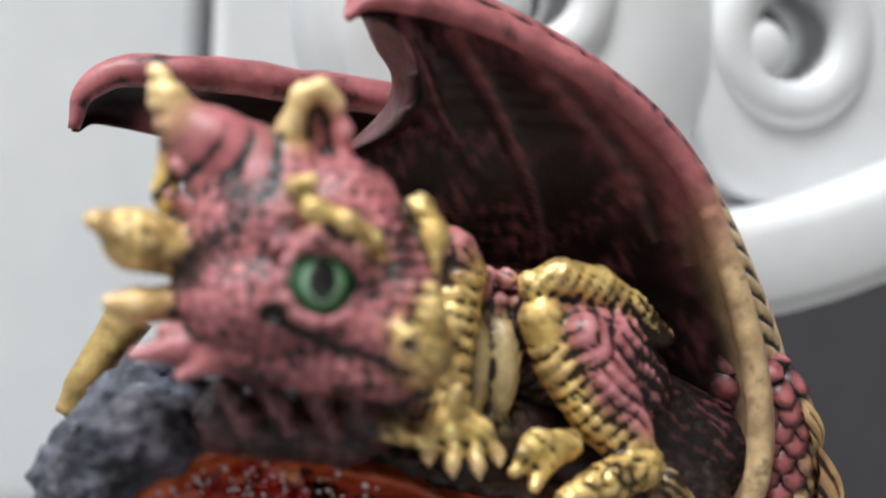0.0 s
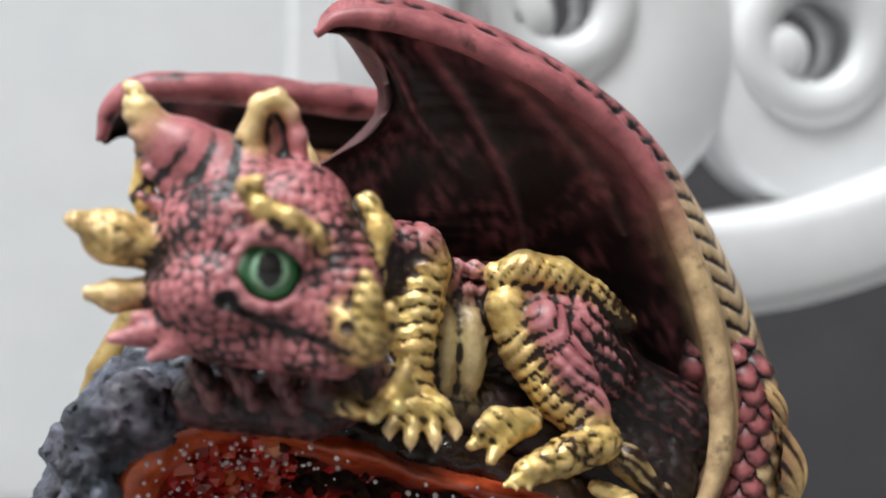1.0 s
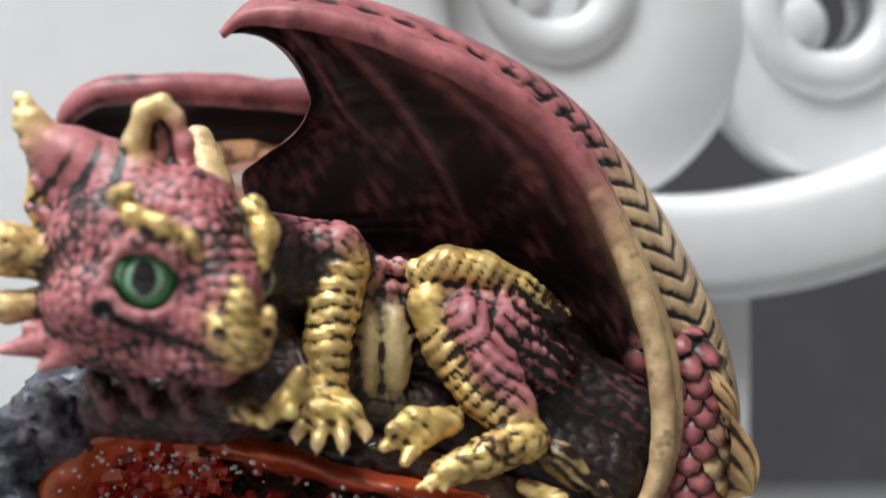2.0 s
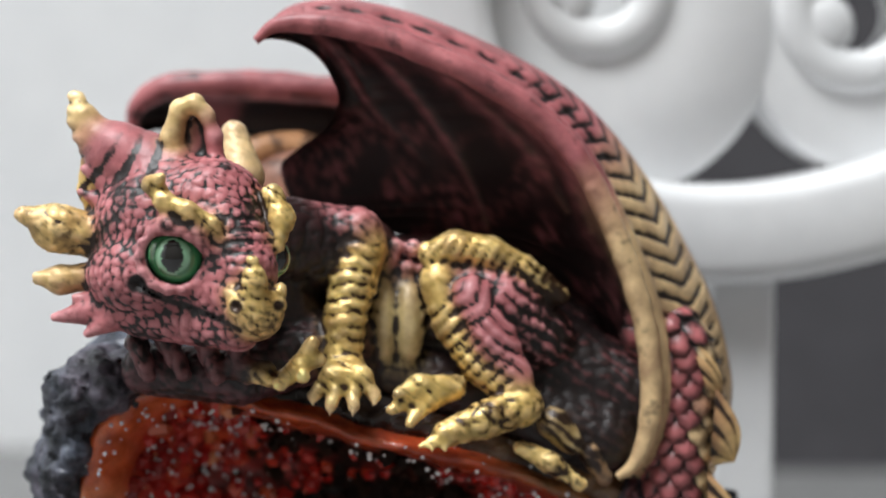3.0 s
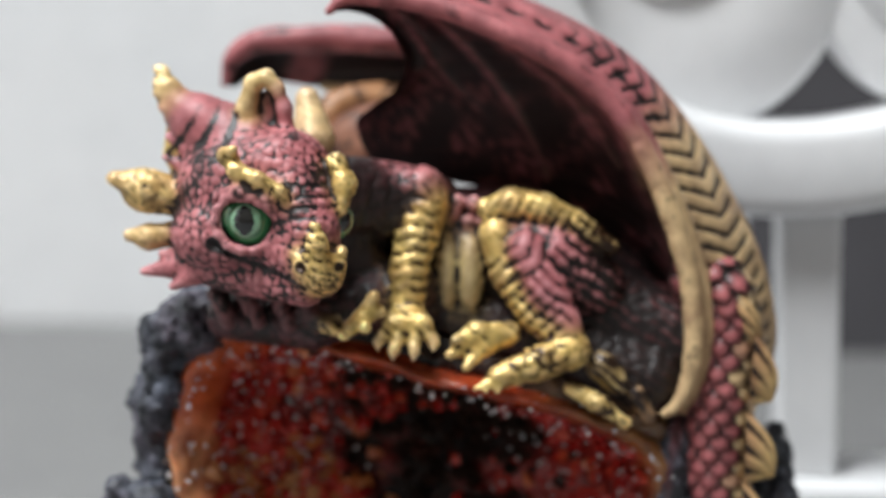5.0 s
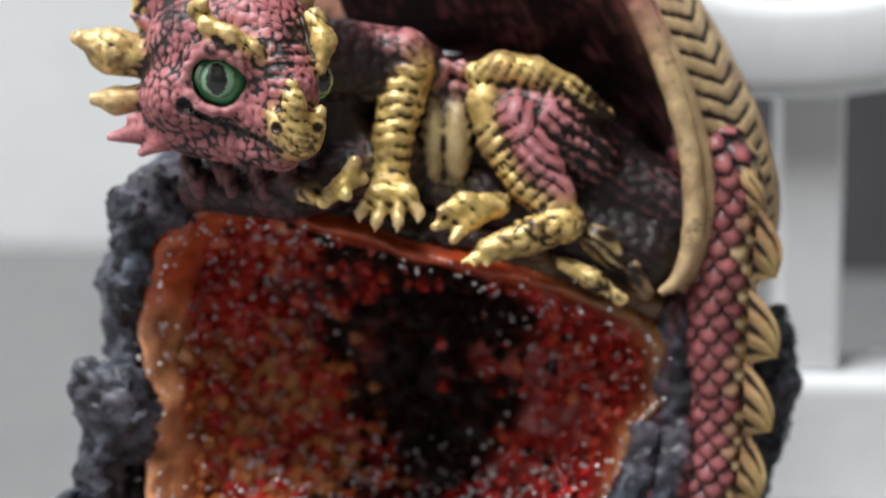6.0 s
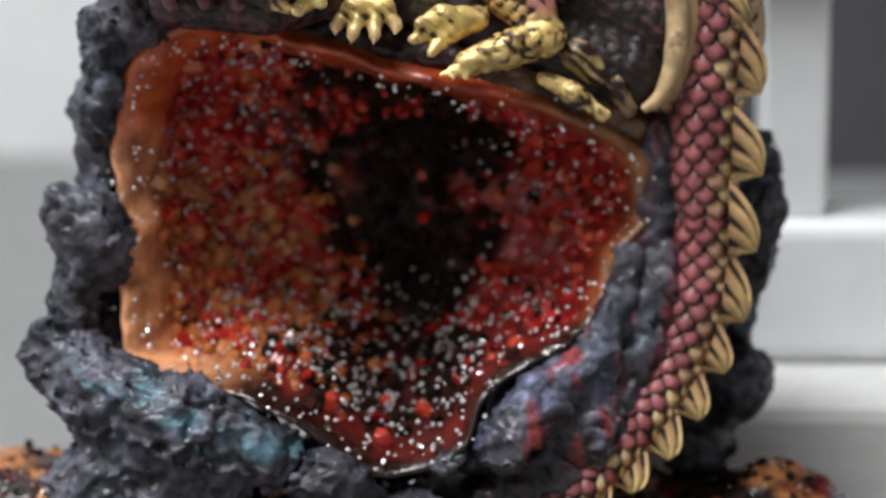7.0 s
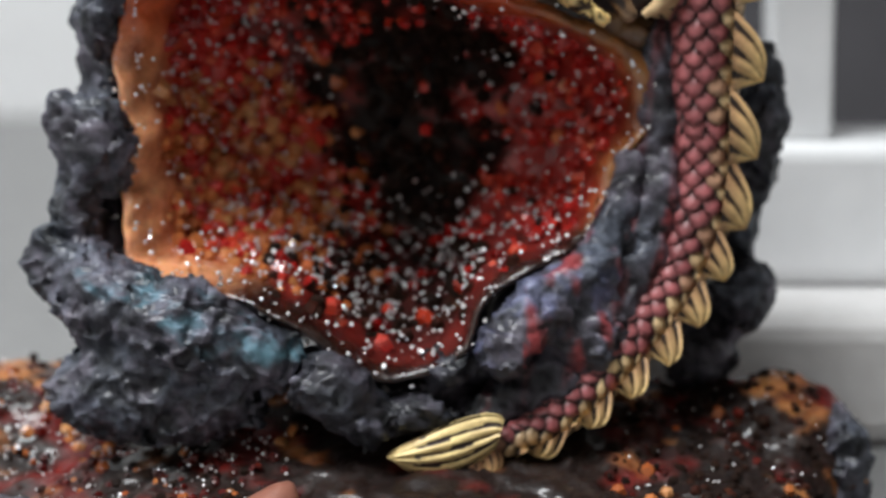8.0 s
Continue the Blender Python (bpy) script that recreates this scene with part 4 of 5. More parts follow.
def spike(base, tip, width, paint, metal=0.4):
    """A curved ridged spine from base to tip."""
    base, tip = np.array(base, float), np.array(tip, float)
    d = tip - base
    side = np.cross(d, (0, -1.0, 0))
    side /= np.linalg.norm(side)
    front = np.cross(side, d / np.linalg.norm(d))
    rings = []
    for s in np.linspace(0, 1, 9):
        w = width * (1 - s ** 1.6) + 0.22
        c = base + d * s + side * (-0.16 * np.linalg.norm(d) * math.sin(math.pi * s))
        a = np.linspace(0, 2 * np.pi, 36, endpoint=False)
        r = 1 + 0.09 * np.cos(9 * a + 2 * s)
        rings.append(c + (w * r * np.cos(a))[:, None] * side + (0.55 * w * r * np.sin(a))[:, None] * front)
    v, f = loft(rings)
    k = np.repeat(np.linspace(0, 1, 9) ** 0.6, 36)[:, None]
    tip_build.add(v, f, np.array((0.34, 0.15, 0.10)) * (1 - k) + np.array(paint) * k, np.repeat(np.linspace(1.0, 0.25, 9), 36) * 0.85 * np.clip(-np.tile(np.cos(9 * np.linspace(0, 2 * np.pi, 36, endpoint=False)), 9), 0, 1), metal)


def fin(i, tip, reach):
    """A striated ridge fin on the tail: broad root along the tail, hooked tip."""
    tip = tail[i] + 0.88 * (np.array(tip, float) - tail[i])
    j = int(np.searchsorted(length, length[i] - reach))
    edge = lambda q: tail[q] + 0.80 * tail_r[q] * (tip - tail[i]) / np.linalg.norm(tip - tail[i]) + np.array([0, -1.2, 0])
    a, b = edge(max(j, 0)), edge(min(i + 4, 199))
    out = tip - tail[i]
    out /= np.linalg.norm(out)
    n, m = 12, 26
    top, low, gro, col = [], [], [], []
    for p in np.linspace(0, 1, n):
        for q in np.linspace(0, 1, m):
            root = a * (1 - q) + b * q
            c = root * (1 - p) + tip * p
            c = c + out * math.sin(math.pi * p) * (1.7 * (1 - q) - 1.0 * q)
            ridge = math.cos(q * 3.5 * 2 * math.pi)
            thick = (1.5 * (1 - p) + 0.35) * math.sin(math.pi * min(1, max(0, 0.08 + 0.84 * q))) ** 0.6
            top.append(c + np.array([0, -thick - 0.22 * ridge * (1 - 0.6 * p), 0]))
            low.append(c + np.array([0, 1.2 * thick, 0]))
            gro.append(max(0, -ridge - 0.1) * 0.75 * (1 - 0.75 * p) + 0.45 * max(0, 0.35 - p))
            k = min(1, 0.35 + p * 1.1)
            col.append(np.array((0.36, 0.16, 0.10)) * (1 - k) + np.array((0.70, 0.51, 0.22)) * k)
    f, k = [], n * m
    for p in range(n - 1):
        for q in range(m - 1):
            o = p * m + q
            f += [[o, o + 1, o + m + 1, o + m], [o + k, o + m + k, o + m + 1 + k, o + 1 + k]]
        for q in (0, m - 1):
            o = p * m + q
            f.append([o, o + m, o + m + k, o + k])
    one = Build()
    one.add(np.array(top + low), f, np.array(col + col), np.array(gro + gro), 0.25)
    extras.append(("tail_spine", one, RESIN, ""))


for tip in ((40.0, 15, 109.2), (41.8, 14, 102.2), (42.2, 13.6, 93.2), (41.6, 13.6, 84.4), (40.3, 13.4, 76.2), (37.8, 11.6, 70.4), (34.8, 9.6, 65.4), (31.3, 7.2, 61.4), (27.0, 5.2, 58.2), (22.2, 3.4, 55.3), (16.0, 2.0, 52.6)):
    i = int(np.argmin(np.linalg.norm(tail[:, (0, 2)] - np.array(tip)[[0, 2]], axis=1)))
    fin(i, tip, 8.2 if tip[2] > 72 else 5.6)


def leaf_tip():
    n, m = 40, 21
    top, bot = [], []
    for i in range(n):
        s = i / (n - 1)
        w = 3.6 * math.sin(math.pi * min(1, 0.10 + 0.9 * s ** 0.8)) ** 0.8
        c = np.array([12.4 - 12.4 * s, 0.4 - 1.2 * s, 56.0 - 2.2 * s - 1.0 * math.sin(3 * s)])
        for j in range(m):
            q = 2 * j / (m - 1) - 1
            ridge = 0.25 * math.cos(q * 14 + s * 3)
            p = c + np.array([0.25 * q * w, 0, q * w * 0.95])
            top.append(p + np.array([0, -1.1 * (1 - q * q) - ridge * (1 - abs(q)) - 0.2, 0]))
            bot.append(p + np.array([0, 0.5, 0]))
    v = np.array(top + bot)
    f = []
    for i in range(n - 1):
        for j in range(m - 1):
            a = i * m + j
            f.append([a, a + m, a + m + 1, a + 1])
            f.append([a + n * m, a + 1 + n * m, a + m + 1 + n * m, a + m + n * m])
        for j in (0, m - 1):
            a = i * m + j
            f.append([a, a + n * m, a + m + n * m, a + m])
    q = np.tile(2 * np.arange(m) / (m - 1) - 1, n)
    s = np.repeat(np.arange(n) / (n - 1), m)
    g = 0.7 * (np.cos(q * 14 + s * 3) < -0.55) * (s < 0.75)
    tip_build.add(v, f, (0.80, 0.64, 0.28), np.concatenate([g, g * 0]), 0.35)


tip_build = Build()
extras.append(("tail_tip", tip_build, RESIN, "pale gold leaf-shaped tail tip"))
leaf_tip()
for a, b in (((7.5, 0.5, 53.5), (5.0, -1.5, 48.6)), ((9.0, 0.8, 53.5), (8.0, -1.2, 48.2)), ((6.0, 0.2, 53.8), (2.6, -1.6, 50.0)), ((10.5, 1.0, 53.6), (11.0, -0.8, 50.4))):
    spike(a, b, 1.5, (0.55, 0.36, 0.14), 0.5)
v, f = ball((-7.0, 37.0, 131.0), 1.0, 24, 16)
v = (v - np.array((-7.0, 37.0, 131.0))) * np.array((10.0, 5.0, 6.5)) + np.array((-7.0, 37.0, 131.0))
dragon.add(v + 0.5 * wobble(v, 4.0)[:, None], f, (0.26, 0.11, 0.06), 0.3 * (wobble(v, 3.0) < 0), 0)
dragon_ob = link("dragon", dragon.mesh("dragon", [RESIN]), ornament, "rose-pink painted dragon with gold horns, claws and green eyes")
for name, build, mat, label in extras:
    link(name, build.mesh(name, [mat]), dragon_ob, label)
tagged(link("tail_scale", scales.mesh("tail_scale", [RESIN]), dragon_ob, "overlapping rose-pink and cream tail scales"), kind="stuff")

# ---- rock ----
CAVE = [(-30.2, 11, 105.5), (-26.0, 11, 110.3), (-20.5, 10.5, 111.6), (-13.5, 10, 110.5), (-6.0, 10, 108.2), (4.3, 10, 105.0), (15, 12, 102.2), (22, 14, 99.4), (27.6, 16, 96.6), (29.8, 17, 89), (26.5, 15, 84.5), (23.6, 13, 77.1), (19.3, 9, 74.1), (11.2, 5, 70.1), (8.6, 3, 64.2), (0.8, 2, 61.2), (-9.0, 1, 66.0), (-17.8, 2, 70.6), (-28.8, 5, 73), (-31.6, 9, 81.6), (-30.6, 10, 88), (-31.7, 11, 97.5)]


def closed_path(pts, n):
    p = np.array(pts, float)
    q = smooth_path(np.vstack([p[-2:], p, p[:3]]), 4000)
    a = np.argmin(np.linalg.norm(q[:2000] - p[0], axis=1))
    b = 2000 + np.argmin(np.linalg.norm(q[2000:] - p[0], axis=1))
    q = q[a:b]
    return q[np.linspace(0, len(q) - 1, n, endpoint=False).astype(int)]


cave = closed_path(CAVE, 240)
mid = np.array([-2.0, 26.0, 87.0])


def rock(name, solids, lo, hi, step=0.6, rough=1.0, k=2.0, seed=1, parent=ornament, cut=None, label="", wash=0.0, pearl=None, stain=None, material=None, colour=None):
    base = blend(solids, k)

    def fn(p):
        d = base(p) + rough * (0.9 * wobble(p, 6.5, seed) + 1.5 * (np.abs(wobble(p * np.array([1, 1, 1.5]), 4.2, seed + 1)) - 0.3) + 0.5 * wobble(p, 2.4, seed + 3))
        return np.maximum(d, -cut(p)) if cut else d
    v, f = nets(fn, lo, hi, step)
    f1, f2 = cells(v + 0.8 * wobble(v, 4.0, seed)[:, None], 4.2, seed + 2)
    crack = np.clip(1 - (f2 - f1) / 0.10, 0, 1) * np.clip(0.6 + wobble(v, 5.0, seed + 9), 0, 1)
    g1, g2 = cells(v * np.array([1, 1, 1.6]) + 0.5 * wobble(v, 2.5, seed)[:, None], 1.9, seed + 4)
    chip = 0.5 * (g1 - 0.5) - 0.35 * np.clip(1 - (g2 - g1) / 0.2, 0, 1)
    v = v - normals(v, f) * (0.6 * crack ** 2 + rough * 0.25 * chip + rough * 1.1 * np.clip(1 - np.abs(wobble(v * np.array([1.0, 1, 0.7]), 4.6, seed + 12)) * 2.2, 0, 1) ** 2 + rough * 0.55 * np.clip(1 - np.abs(wobble(v * np.array([0.8, 1, 1.7]), 2.3, seed + 8)) * 2.0, 0, 1) ** 2)[:, None]
    b = Build()
    fold = np.clip(1 - np.abs(wobble(v * np.array([1.0, 1, 0.7]), 4.6, seed + 12)) * 3.2, 0, 1) + 0.6 * np.clip(1 - np.abs(wobble(v * np.array([0.8, 1, 1.7]), 2.3, seed + 8)) * 3.0, 0, 1)
    paint = np.zeros((len(v), 3))
    if pearl:
        k = np.clip(pearl[1](v) + 0.9 * wobble(v, 1.9, seed + 6) - 0.1, 0, 1)[:, None]
        paint = paint * (1 - k) + np.array(pearl[0]) * k
    if colour:
        paint = colour(v)
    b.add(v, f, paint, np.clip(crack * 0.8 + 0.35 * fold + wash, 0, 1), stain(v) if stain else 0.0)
    return link(name, b.mesh(name, [material or ROCK]), parent, label)


bowl = blend([ell((-2, 10, 86), (31, 33, 24)), ell((-18, 10, 88), (14, 26, 21)), ell((12, 10, 84), (17, 28, 18)), ell((1, 6, 70), (12, 22, 10))], 4)
ringpts = closed_path(CAVE, 26)
away = ringpts - mid
away[:, 1] = 0
away /= np.linalg.norm(away, axis=1)[:, None]
core = ringpts + away * 2.6 + np.array([0, 8.5, 0])
shell = [cap(core[i], core[(i + 1) % 26], 4.2, 4.2) for i in range(26)] + [ell((-1, 34, 84), (34, 15, 28))]
rock("rock_shell", shell, (-46, 3, 44), (48, 54, 122), 0.85, 0.9, 3.0, 2, cut=bowl, label="dark grey rock back with cracked paint")
rock("rock_lump", [ell((-32.6, 13, 103), (3.2, 5, 8)), ell((-28.5, 11, 111.5), (5.5, 6, 4))], (-43, 3, 90), (-18, 22, 120), 0.5, 0.7, 2, 3)
rock("rock_lump", [ell((-36.8, 9, 89.5), (3.2, 4, 4.0)), ell((-33.8, 8.5, 86.5), (4.6, 4, 6.2)), ell((-36.2, 9, 79), (3.4, 4, 5.0))], (-46, 1, 70), (-25, 17, 98), 0.45, 0.6, 1.2, 4)
rock("rock_lump", chain([(-38.5, 7, 73.8), (-32, 3.0, 69.8), (-22, 0.2, 66.8), (-13.5, 0.0, 64.8)], [4.0, 5.4, 5.8, 4.4]) + [ell((-26, 2, 60), (13, 6, 6))], (-48, -10, 48), (-4, 16, 82), 0.45, 0.7, 2, 5, label="dark grey rock with blue pearl edge", pearl=((0.08, 0.19, 0.23), lambda v: 1.1 * np.clip(wobble(v * np.array([1, 1, 1.6]), 3.0, 8.0) * 1.2 + 0.8, 0, 1) - np.abs(v[:, 2] - 70.5 + 0.36 * (v[:, 0] + 25)) / 2.4 - 0.12 * np.clip(-26 - v[:, 0], 0, 20)))
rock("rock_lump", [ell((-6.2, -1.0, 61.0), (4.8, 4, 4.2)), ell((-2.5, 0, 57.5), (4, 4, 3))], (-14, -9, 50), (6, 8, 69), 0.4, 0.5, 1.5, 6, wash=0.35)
rock("rock_lump", chain([(26.3, 14.5, 84.0), (25.6, 13, 78.5), (22.6, 9, 73), (16.6, 5, 69.2), (12.8, 2.5, 64.5)], [1.9, 2.3, 2.7, 3.4, 3.5]) + [ell((20, 9, 65), (7, 5, 6))], (4, -5, 52), (34, 22, 90), 0.42, 0.5, 1.5, 7, label="grey rock tongue with violet pearl sheen", pearl=((0.08, 0.085, 0.17), lambda v: 1.0 * np.clip(wobble(v, 3.0, 8.0) * 1.2 + 0.7, 0, 1) - np.abs(v[:, 2] - 71 + 0.5 * np.clip(16 - v[:, 0], 0, 20)) / 5.0), stain=lambda v: np.clip(1.6 * wobble(v * np.array([1.6, 1, 0.6]), 3.5, 3.0) - 0.4, 0, 0.85) * (v[:, 0] > 15))
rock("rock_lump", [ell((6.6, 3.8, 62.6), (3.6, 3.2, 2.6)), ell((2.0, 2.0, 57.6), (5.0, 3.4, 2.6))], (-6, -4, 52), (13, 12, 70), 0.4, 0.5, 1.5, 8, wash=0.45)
rock("rock_lump", [ell((42.0, 29, 87), (3.4, 6, 8)), ell((39, 30, 78), (3.6, 6, 8))], (32, 18, 64), (52, 42, 102), 0.6, 0.7, 2, 9)
rock("rock_lump", [ell((40.2, 27, 66.5), (3.8, 6, 5)), ell((35, 27, 59), (5, 6, 5))], (26, 16, 50), (52, 38, 78), 0.6, 0.7, 2, 10)

# Added filler ledge; its near-black colour stands for shade in the recess.
rock("filler_ledge", chain([(-24, 14.5, 110.0), (-17, 15, 111.4), (-6, 15, 109.0), (4, 15, 106.6), (16, 16, 102.8), (27, 18, 98.6)], [2.2, 2.2, 2.4, 2.6, 3.0, 3.0]), (-32, 7, 90), (34, 26, 118), 0.55, 0.3, 1.5, 14, label="added glossy brown-black ledge for the dark recess under the dragon", material=GLAZE,
     colour=lambda v: np.array((0.016, 0.007, 0.005)) + np.clip((v[:, :1] - 6) / 14, 0, 1) * np.clip(0.5 + wobble(v, 4.0), 0, 1)[:, None] * np.array((0.16, 0.085, 0.03)))
rock("rock_lump", chain([(29.5, 18, 98), (30.2, 17.5, 89), (29.4, 16, 80), (27, 14, 73), (23.0, 10.5, 66.5), (17.5, 8, 60.5), (10, 5.5, 56.5)], [2.8, 3.0, 3.4, 3.8, 4.0, 4.0, 3.2]), (4, -2, 48), (40, 28, 104), 0.5, 0.45, 1.5, 15, label="black glossy rock with red streaks beside the tail", wash=0.2,
     stain=lambda v: np.clip(1.8 * np.sin(1.5 * v[:, 0] - 0.25 * v[:, 2] + 1.2 * wobble(v, 7.0, 2.0)) - 0.9, 0, 0.9) * np.clip(0.5 + wobble(v * np.array([1, 1, 0.5]), 5.0, 4.0), 0, 1))

# base mound
flat = lambda p: p[:, 2] - 40.05


mound = blend([ell((-3, 18, 42), (56, 33, 13)), ell((43, 24, 48), (11, 12, 9)), ell((-47, 20, 50), (14, 12, 8)), ell((0, 22, 50), (36, 16, 10))], 4)


def base_solid(p):
    return np.maximum(mound(p) + 0.8 * wobble(p, 8, 11), -flat(p))


def foot_colour(v):
    """Brown-black glaze with red and amber pools."""
    dark, red, amber = np.array((0.014, 0.006, 0.004)), np.array((0.16, 0.012, 0.009)), np.array((0.46, 0.19, 0.06))
    left = np.clip((-14 - v[:, 0]) / 10, 0, 1)
    k1 = np.clip(1.5 * wobble(v, 7.0, 3.0) + 0.45 * left - 0.35, 0, 1)[:, None]
    k2 = np.clip(2.2 * wobble(v, 6.0, 12.0) - 0.9 + 0.45 * np.clip((v[:, 0] - 34) / 6, 0, 1) + 0.45 * left * np.clip((-34 - v[:, 0]) / 8, 0, 1), 0, 1)[:, None]
    c = dark * (1 - k1) + red * k1
    return c * (1 - k2) + amber * k2


foot = rock("base_mound", [base_solid], (-68, -24, 38), (64, 62, 66), 0.8, 0.35, 1, 11, label="wide brown-black and amber glazed foot under the geode", material=GLAZE, colour=foot_colour, wash=0.35)
rock("rock_lump", [ell((-43, -10, 46.5), (10, 5, 5)), ell((-52, -6, 46), (8, 5, 5))], (-64, -20, 39), (-28, 2, 56), 0.5, 0.6, 2, 12, label="grey rock edge at the foot")
rock("rock_lump", [ell((51.5, 19, 46.5), (3.6, 6, 7)), ell((46, 4, 42.5), (6, 5, 3.6))], (36, -4, 39), (62, 32, 60), 0.5, 0.6, 2, 13, label="grey rock edge at the foot")
# Brown crystal point at the foot, simplified to a smooth tapered tube.
v, f = tube(smooth_path([(-14.5, -14, 43), (-12.5, -12.5, 48), (-10.2, -10.5, 51.6), (-9.4, -9.5, 53.0)], 24), np.interp(np.linspace(0, 1, 24), [0, 0.6, 0.9, 1], [4.6, 3.6, 1.8, 0.5]), 20)
simple_part("brown_crystal", v, f, BROWN, ornament, "smooth terracotta-brown crystal at the foot")

# ---- geode lining ----


def lining():
    """Glazed amber lip that rolls into a red hollow, its depth shade painted in."""
    n, m = 240, 46
    rows = []
    lipw = cave + (0.25 * wobble(cave, 4.0, 6.0) + 0.55 * wobble(cave, 11.0, 1.0))[:, None] * np.array([1, 0.4, 1])
    lip_out = lipw + (cave - mid) * np.array([0.06, 0, 0.06]) + np.array([0, 6.5, 0])
    rows.append(lip_out)
    for s in np.linspace(0, 1, m - 1):
        k = s ** 0.9
        inset = 1 - 0.97 * k ** 1.15
        p = mid + (lipw - mid) * np.array([1, 0, 1]) * inset
        front = cave[:, 1] - 3.0 * np.sin(np.pi * np.clip(s / 0.19, 0, 1))
        p[:, 1] = front + (28.0 - cave[:, 1]) * np.sin(np.pi / 2 * np.clip((s - 0.03) / 0.62, 0, 1)) ** 0.9
        rows.append(p)
    v = np.array(rows)
    s = np.repeat(np.linspace(0, 1, m), n)
    flatv = v.reshape(-1, 3)
    amp = np.clip(0.45 + s * 3.0, 0, 1.5)
    flatv = flatv + (amp * wobble(flatv, 5.0, 2.0))[:, None] * np.array([0.5, -0.9, 0.5]) + (0.45 * wobble(flatv, 1.8, 5.0))[:, None] * np.array([0.3, -0.7, 0.3])
    f = []
    for i in range(m - 1):
        for j in range(n):
            f.append([i * n + j, i * n + (j + 1) % n, (i + 1) * n + (j + 1) % n, (i + 1) * n + j])
    x, y, z = flatv.T
    left = np.clip((2 - x) / 24, 0, 1)
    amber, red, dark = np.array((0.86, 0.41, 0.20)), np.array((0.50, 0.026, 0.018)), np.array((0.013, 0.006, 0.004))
    orange = np.array((0.72, 0.15, 0.045))
    top_c, right_c, low_c = np.array((0.52, 0.085, 0.028)), np.array((0.34, 0.15, 0.05)), np.array((0.028, 0.011, 0.008))
    lipc = top_c + (orange - top_c) * left[:, None]
    lipc = lipc + (amber - lipc) * (left * np.clip((101 - z) / 6, 0, 1))[:, None]
    lipc = lipc + (right_c - lipc) * np.clip((x - 12) / 8, 0, 1)[:, None]
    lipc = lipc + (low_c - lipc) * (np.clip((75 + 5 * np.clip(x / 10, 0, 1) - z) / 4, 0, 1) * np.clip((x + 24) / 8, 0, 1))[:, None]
    k1 = np.clip((s - 0.09 - 0.045 * left) / 0.09 + 0.35 * wobble(flatv, 6.0, 1.0), 0, 1)[:, None]
    # Dark middle: black-brown crystals and the shade of the hollow's depth share this colour.
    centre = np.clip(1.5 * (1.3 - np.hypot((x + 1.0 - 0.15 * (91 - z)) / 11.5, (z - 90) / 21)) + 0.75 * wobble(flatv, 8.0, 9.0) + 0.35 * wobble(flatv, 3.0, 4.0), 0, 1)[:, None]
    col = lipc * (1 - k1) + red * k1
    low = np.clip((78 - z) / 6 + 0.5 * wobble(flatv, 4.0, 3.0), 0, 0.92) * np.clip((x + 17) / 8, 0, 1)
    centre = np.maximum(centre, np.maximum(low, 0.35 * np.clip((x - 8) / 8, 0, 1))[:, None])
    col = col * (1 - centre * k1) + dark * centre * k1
    b = Build()
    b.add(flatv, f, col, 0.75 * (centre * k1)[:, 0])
    return b, flatv, f, s


b, lv, lf, ls = lining()
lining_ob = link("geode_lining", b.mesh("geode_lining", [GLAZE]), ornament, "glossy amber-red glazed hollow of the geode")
lf = np.array(lf)
face_c, face_n = lv[lf].mean(1), None
face_n = np.cross(lv[lf[:, 2]] - lv[lf[:, 0]], lv[lf[:, 3]] - lv[lf[:, 1]])
face_a = np.linalg.norm(face_n, axis=1)
face_n = face_n / np.maximum(face_a, 1e-9)[:, None]
face_n[face_n[:, 1] > 0] *= -1
face_s = ls[lf[:, 0]]


def shards(name, count, sizes, weight, mat, label, centres, norms, seed, stretch=1.5, jit=0.6, smooth=False):
    """Small faceted crystals sprinkled over a surface, joined as one part."""
    rng = np.random.default_rng(seed)
    pick = rng.choice(len(centres), count, p=weight / weight.sum())
    vs, fs, at = [], [], 0
    for i in pick:
        d = norms[i] + rng.normal(0, jit, 3)
        d /= np.linalg.norm(d)
        a = np.cross(d, rng.normal(size=3))
        a /= np.linalg.norm(a)
        c = np.cross(d, a)
        r = rng.uniform(*sizes)
        p = centres[i] + rng.normal(0, 0.35, 3)
        h = r * rng.uniform(0.8, stretch)
        k = 5
        ang = np.linspace(0, 2 * np.pi, k, endpoint=False) + rng.uniform(0, 6)
        lowr = p - d * r * 0.4 + r * (np.cos(ang)[:, None] * a + np.sin(ang)[:, None] * c)
        upr = p + d * h * 0.55 + 0.8 * r * (np.cos(ang)[:, None] * a + np.sin(ang)[:, None] * c)
        tip = p + d * h + 0.2 * r * a
        vs.extend((*lowr, *upr, tip))
        fs += [[at + j, at + (j + 1) % k, at + k + (j + 1) % k, at + k + j] for j in range(k)] + [[at + k + j, at + k + (j + 1) % k, at + 2 * k] for j in range(k)]
        at += 2 * k + 1
    ob = simple_part(name, np.array(vs), fs, mat, ornament, label, smooth)
    return tagged(ob, kind="stuff")


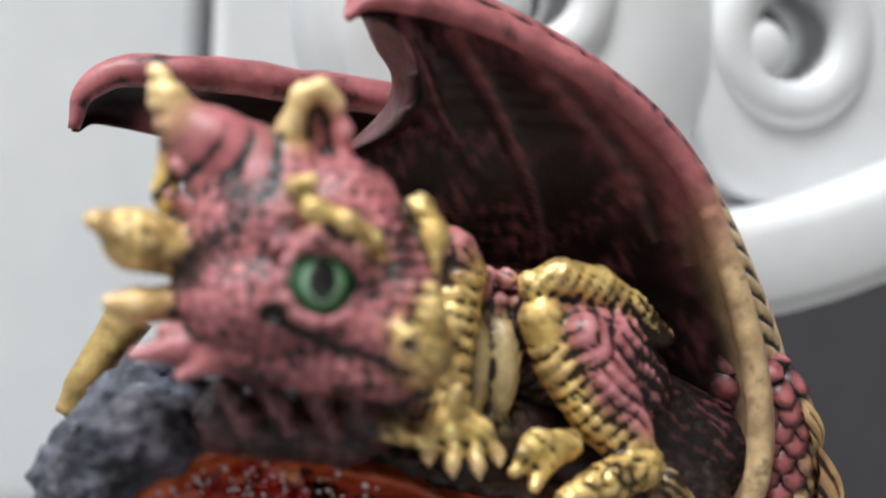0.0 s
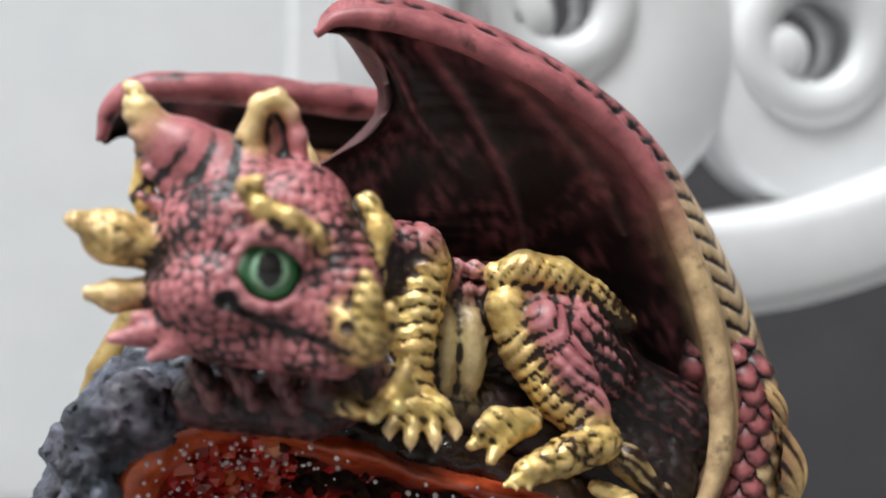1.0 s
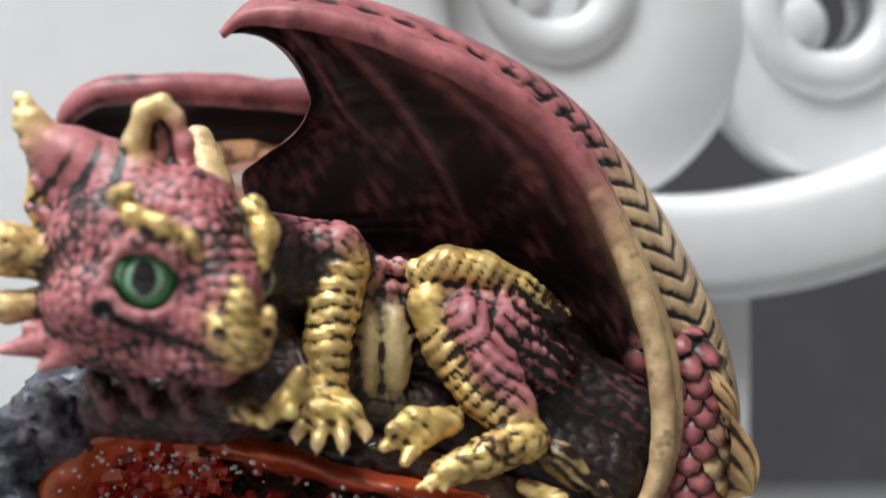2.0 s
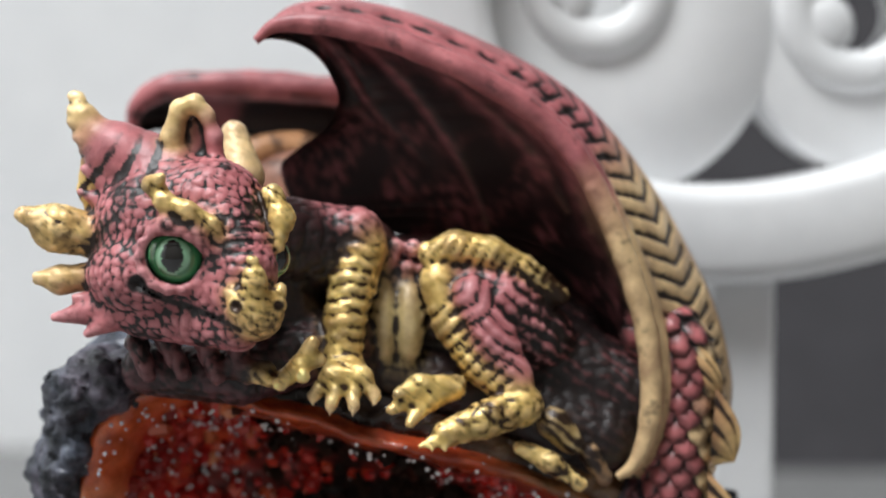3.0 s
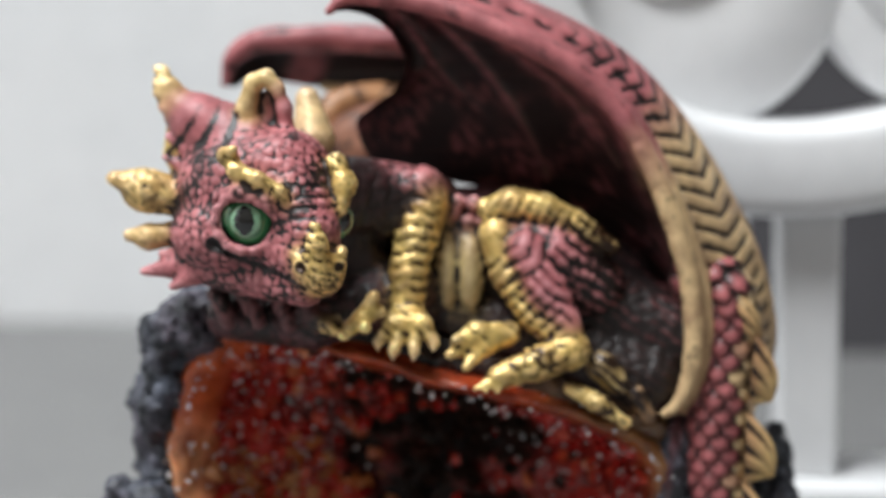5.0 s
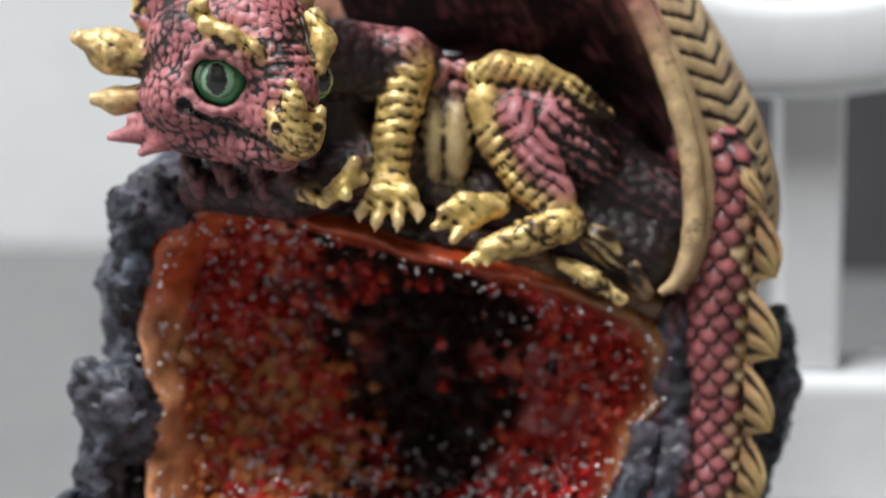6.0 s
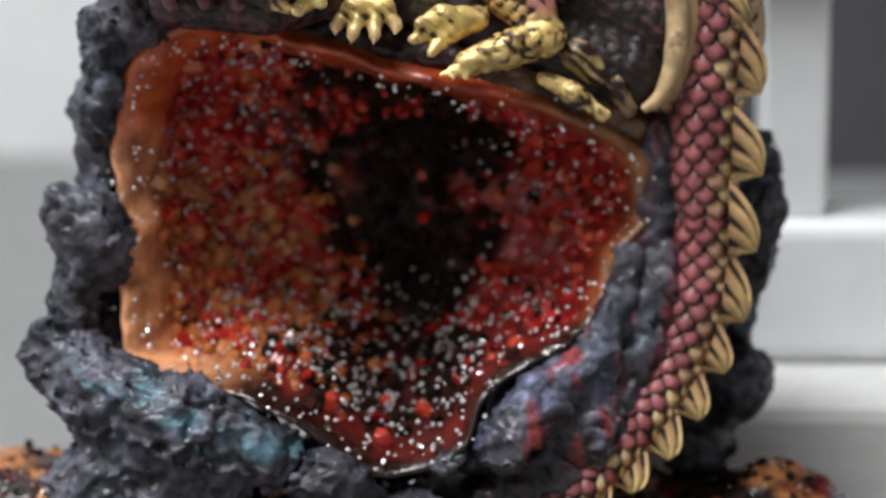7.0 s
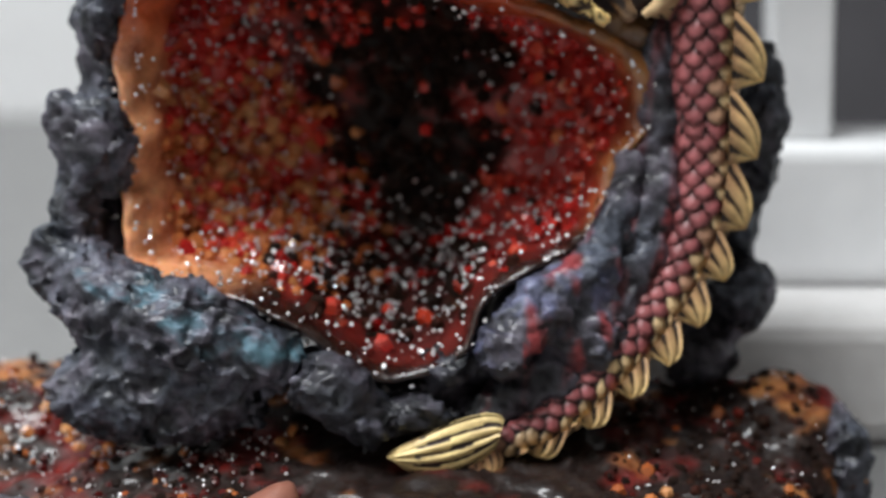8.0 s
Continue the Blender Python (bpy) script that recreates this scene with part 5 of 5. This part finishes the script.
fx, fz = face_c[:, 0], face_c[:, 2]
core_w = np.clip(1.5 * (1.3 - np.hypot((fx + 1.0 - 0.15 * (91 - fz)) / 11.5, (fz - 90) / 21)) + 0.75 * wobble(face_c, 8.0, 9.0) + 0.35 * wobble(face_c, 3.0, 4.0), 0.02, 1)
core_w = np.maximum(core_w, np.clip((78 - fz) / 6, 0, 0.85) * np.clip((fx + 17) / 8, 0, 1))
inner = np.clip((face_s - 0.10 - 0.05 * np.clip((-10 - fx) / 14, 0, 1)) / 0.08, 0, 1)
lowleft = np.clip((88 - fz) / 10, 0, 1)
shards("red_crust", 520, (0.4, 1.2), face_a * inner * (1.02 - core_w), RED, "dark red glassy crystal crust", face_c, face_n, 11)
# Black-brown crystals, set thickest where the hollow's depth shade is painted.
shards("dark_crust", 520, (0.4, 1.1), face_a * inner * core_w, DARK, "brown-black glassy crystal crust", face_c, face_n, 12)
shards("amber_crust", 300, (0.45, 1.3), face_a * np.clip((face_s - 0.12) / 0.06, 0, 1) * np.clip((-3 - fx) / 8, 0, 1) * np.clip((96 - fz) / 8, 0, 1) * (1.1 - core_w), AMBER, "amber orange glassy crystal crust", face_c, face_n, 13)
dark_core = np.clip(1.5 * (1.2 - np.hypot((fx + 1.0 - 0.15 * (91 - fz)) / 11.0, (fz - 92) / 18)), 0, 1)
GL_W = face_a * (1 - 0.97 * dark_core) * (0.16 + 1.2 * np.exp(-((face_s - 0.07) / 0.05) ** 2) * (fz < 112) + 1.7 * inner * lowleft * (fz < 79) + 0.9 * inner * np.clip((-8 - fx) / 8, 0, 1) + 0.4 * inner)
shards("glitter", 1500, (0.11, 0.34), GL_W, GLITTER, "silver glitter flecks", face_c + face_n * 0.8, face_n, 14, 1.0, 1.2)
# crystals on the foot
fv = np.array([v.co for v in foot.data.vertices]) * 1000
fnn = np.array([v.normal for v in foot.data.vertices])
pick = (fnn[:, 1] < 0.45) & (fv[:, 2] > 42.5) & (fv[:, 1] < 26) & ((fv[:, 0] < -10) & (fv[:, 0] > -52) | (fv[:, 0] > 24) & (fv[:, 0] < 49))
pts, nrm = fv[pick], fnn[pick]
isleft = (pts[:, 0] < 0).astype(float)
shards("red_crust", 420, (0.3, 0.95), isleft + 0.25, DEEP, "dark red glassy crystals on the foot", pts - nrm * 0.25, nrm, 31, 1.1, 0.7)
shards("amber_crust", 130, (0.35, 1.1), isleft * (0.3 + np.clip(wobble(pts, 9.0, 2.0) * 2, 0, 1)) + 0.08 + 0.4 * (1 - isleft) * np.clip(wobble(pts, 7.0, 5.0), 0, 1), AMBER, "amber glassy crystals on the foot", pts - nrm * 0.25, nrm, 32, 1.1, 0.7)
shards("dark_crust", 700, (0.3, 0.8), 1.3 - isleft, DARK, "brown-black glassy crystals on the foot", pts - nrm * 0.25, nrm, 33, 1.1, 0.7)
shards("glitter", 600, (0.08, 0.22), isleft + 0.5, GLITTER, "silver glitter flecks on the foot", pts + nrm * 0.8, nrm, 34, 1.0, 1.2)


# larger crystals, each one by itself
rng = np.random.default_rng(41)
shapes = []
for k in range(6):
    sides = 5 + k % 2
    ang = np.linspace(0, 2 * np.pi, sides, endpoint=False)
    rad = rng.uniform(0.8, 1.15, sides)
    ring = np.stack([rad * np.cos(ang), rad * np.sin(ang)], 1)
    vs = [(x, y, -0.6) for x, y in ring] + [(0.82 * x, 0.82 * y, 0.6 + 0.25 * rng.uniform()) for x, y in ring] + [(0.15, 0.1, 1.25)]
    fs = [[j, (j + 1) % sides, sides + (j + 1) % sides, sides + j] for j in range(sides)] + [[sides + j, sides + (j + 1) % sides, 2 * sides] for j in range(sides)]
    me = bpy.data.meshes.new("crystal")
    me.from_pydata([(x * MM, y * MM, z * MM) for x, y, z in vs], [], fs)
    me.materials.append(RED_ONE if k < 4 else AMBER_ONE)
    shapes.append(me)
wgt = face_a * inner * (1.03 - core_w) * (0.25 + np.clip((-4 - fx) / 10, 0, 1))
for i in rng.choice(len(face_c), 260, replace=False, p=wgt / wgt.sum()):
    d = Vector(face_n[i] + rng.normal(0, 0.45, 3)).normalized()
    amber = fx[i] < -10 and fz[i] < 95 and rng.uniform() < 0.45
    ob = link("crystal", shapes[rng.integers(4, 6) if amber else rng.integers(0, 4)], lining_ob)
    size = rng.uniform(0.55, 1.25)
    ob.matrix_basis = Matrix.LocRotScale(Vector(face_c[i] * MM), d.to_track_quat("Z", "Y"), (size, size, size * rng.uniform(0.8, 1.4)))
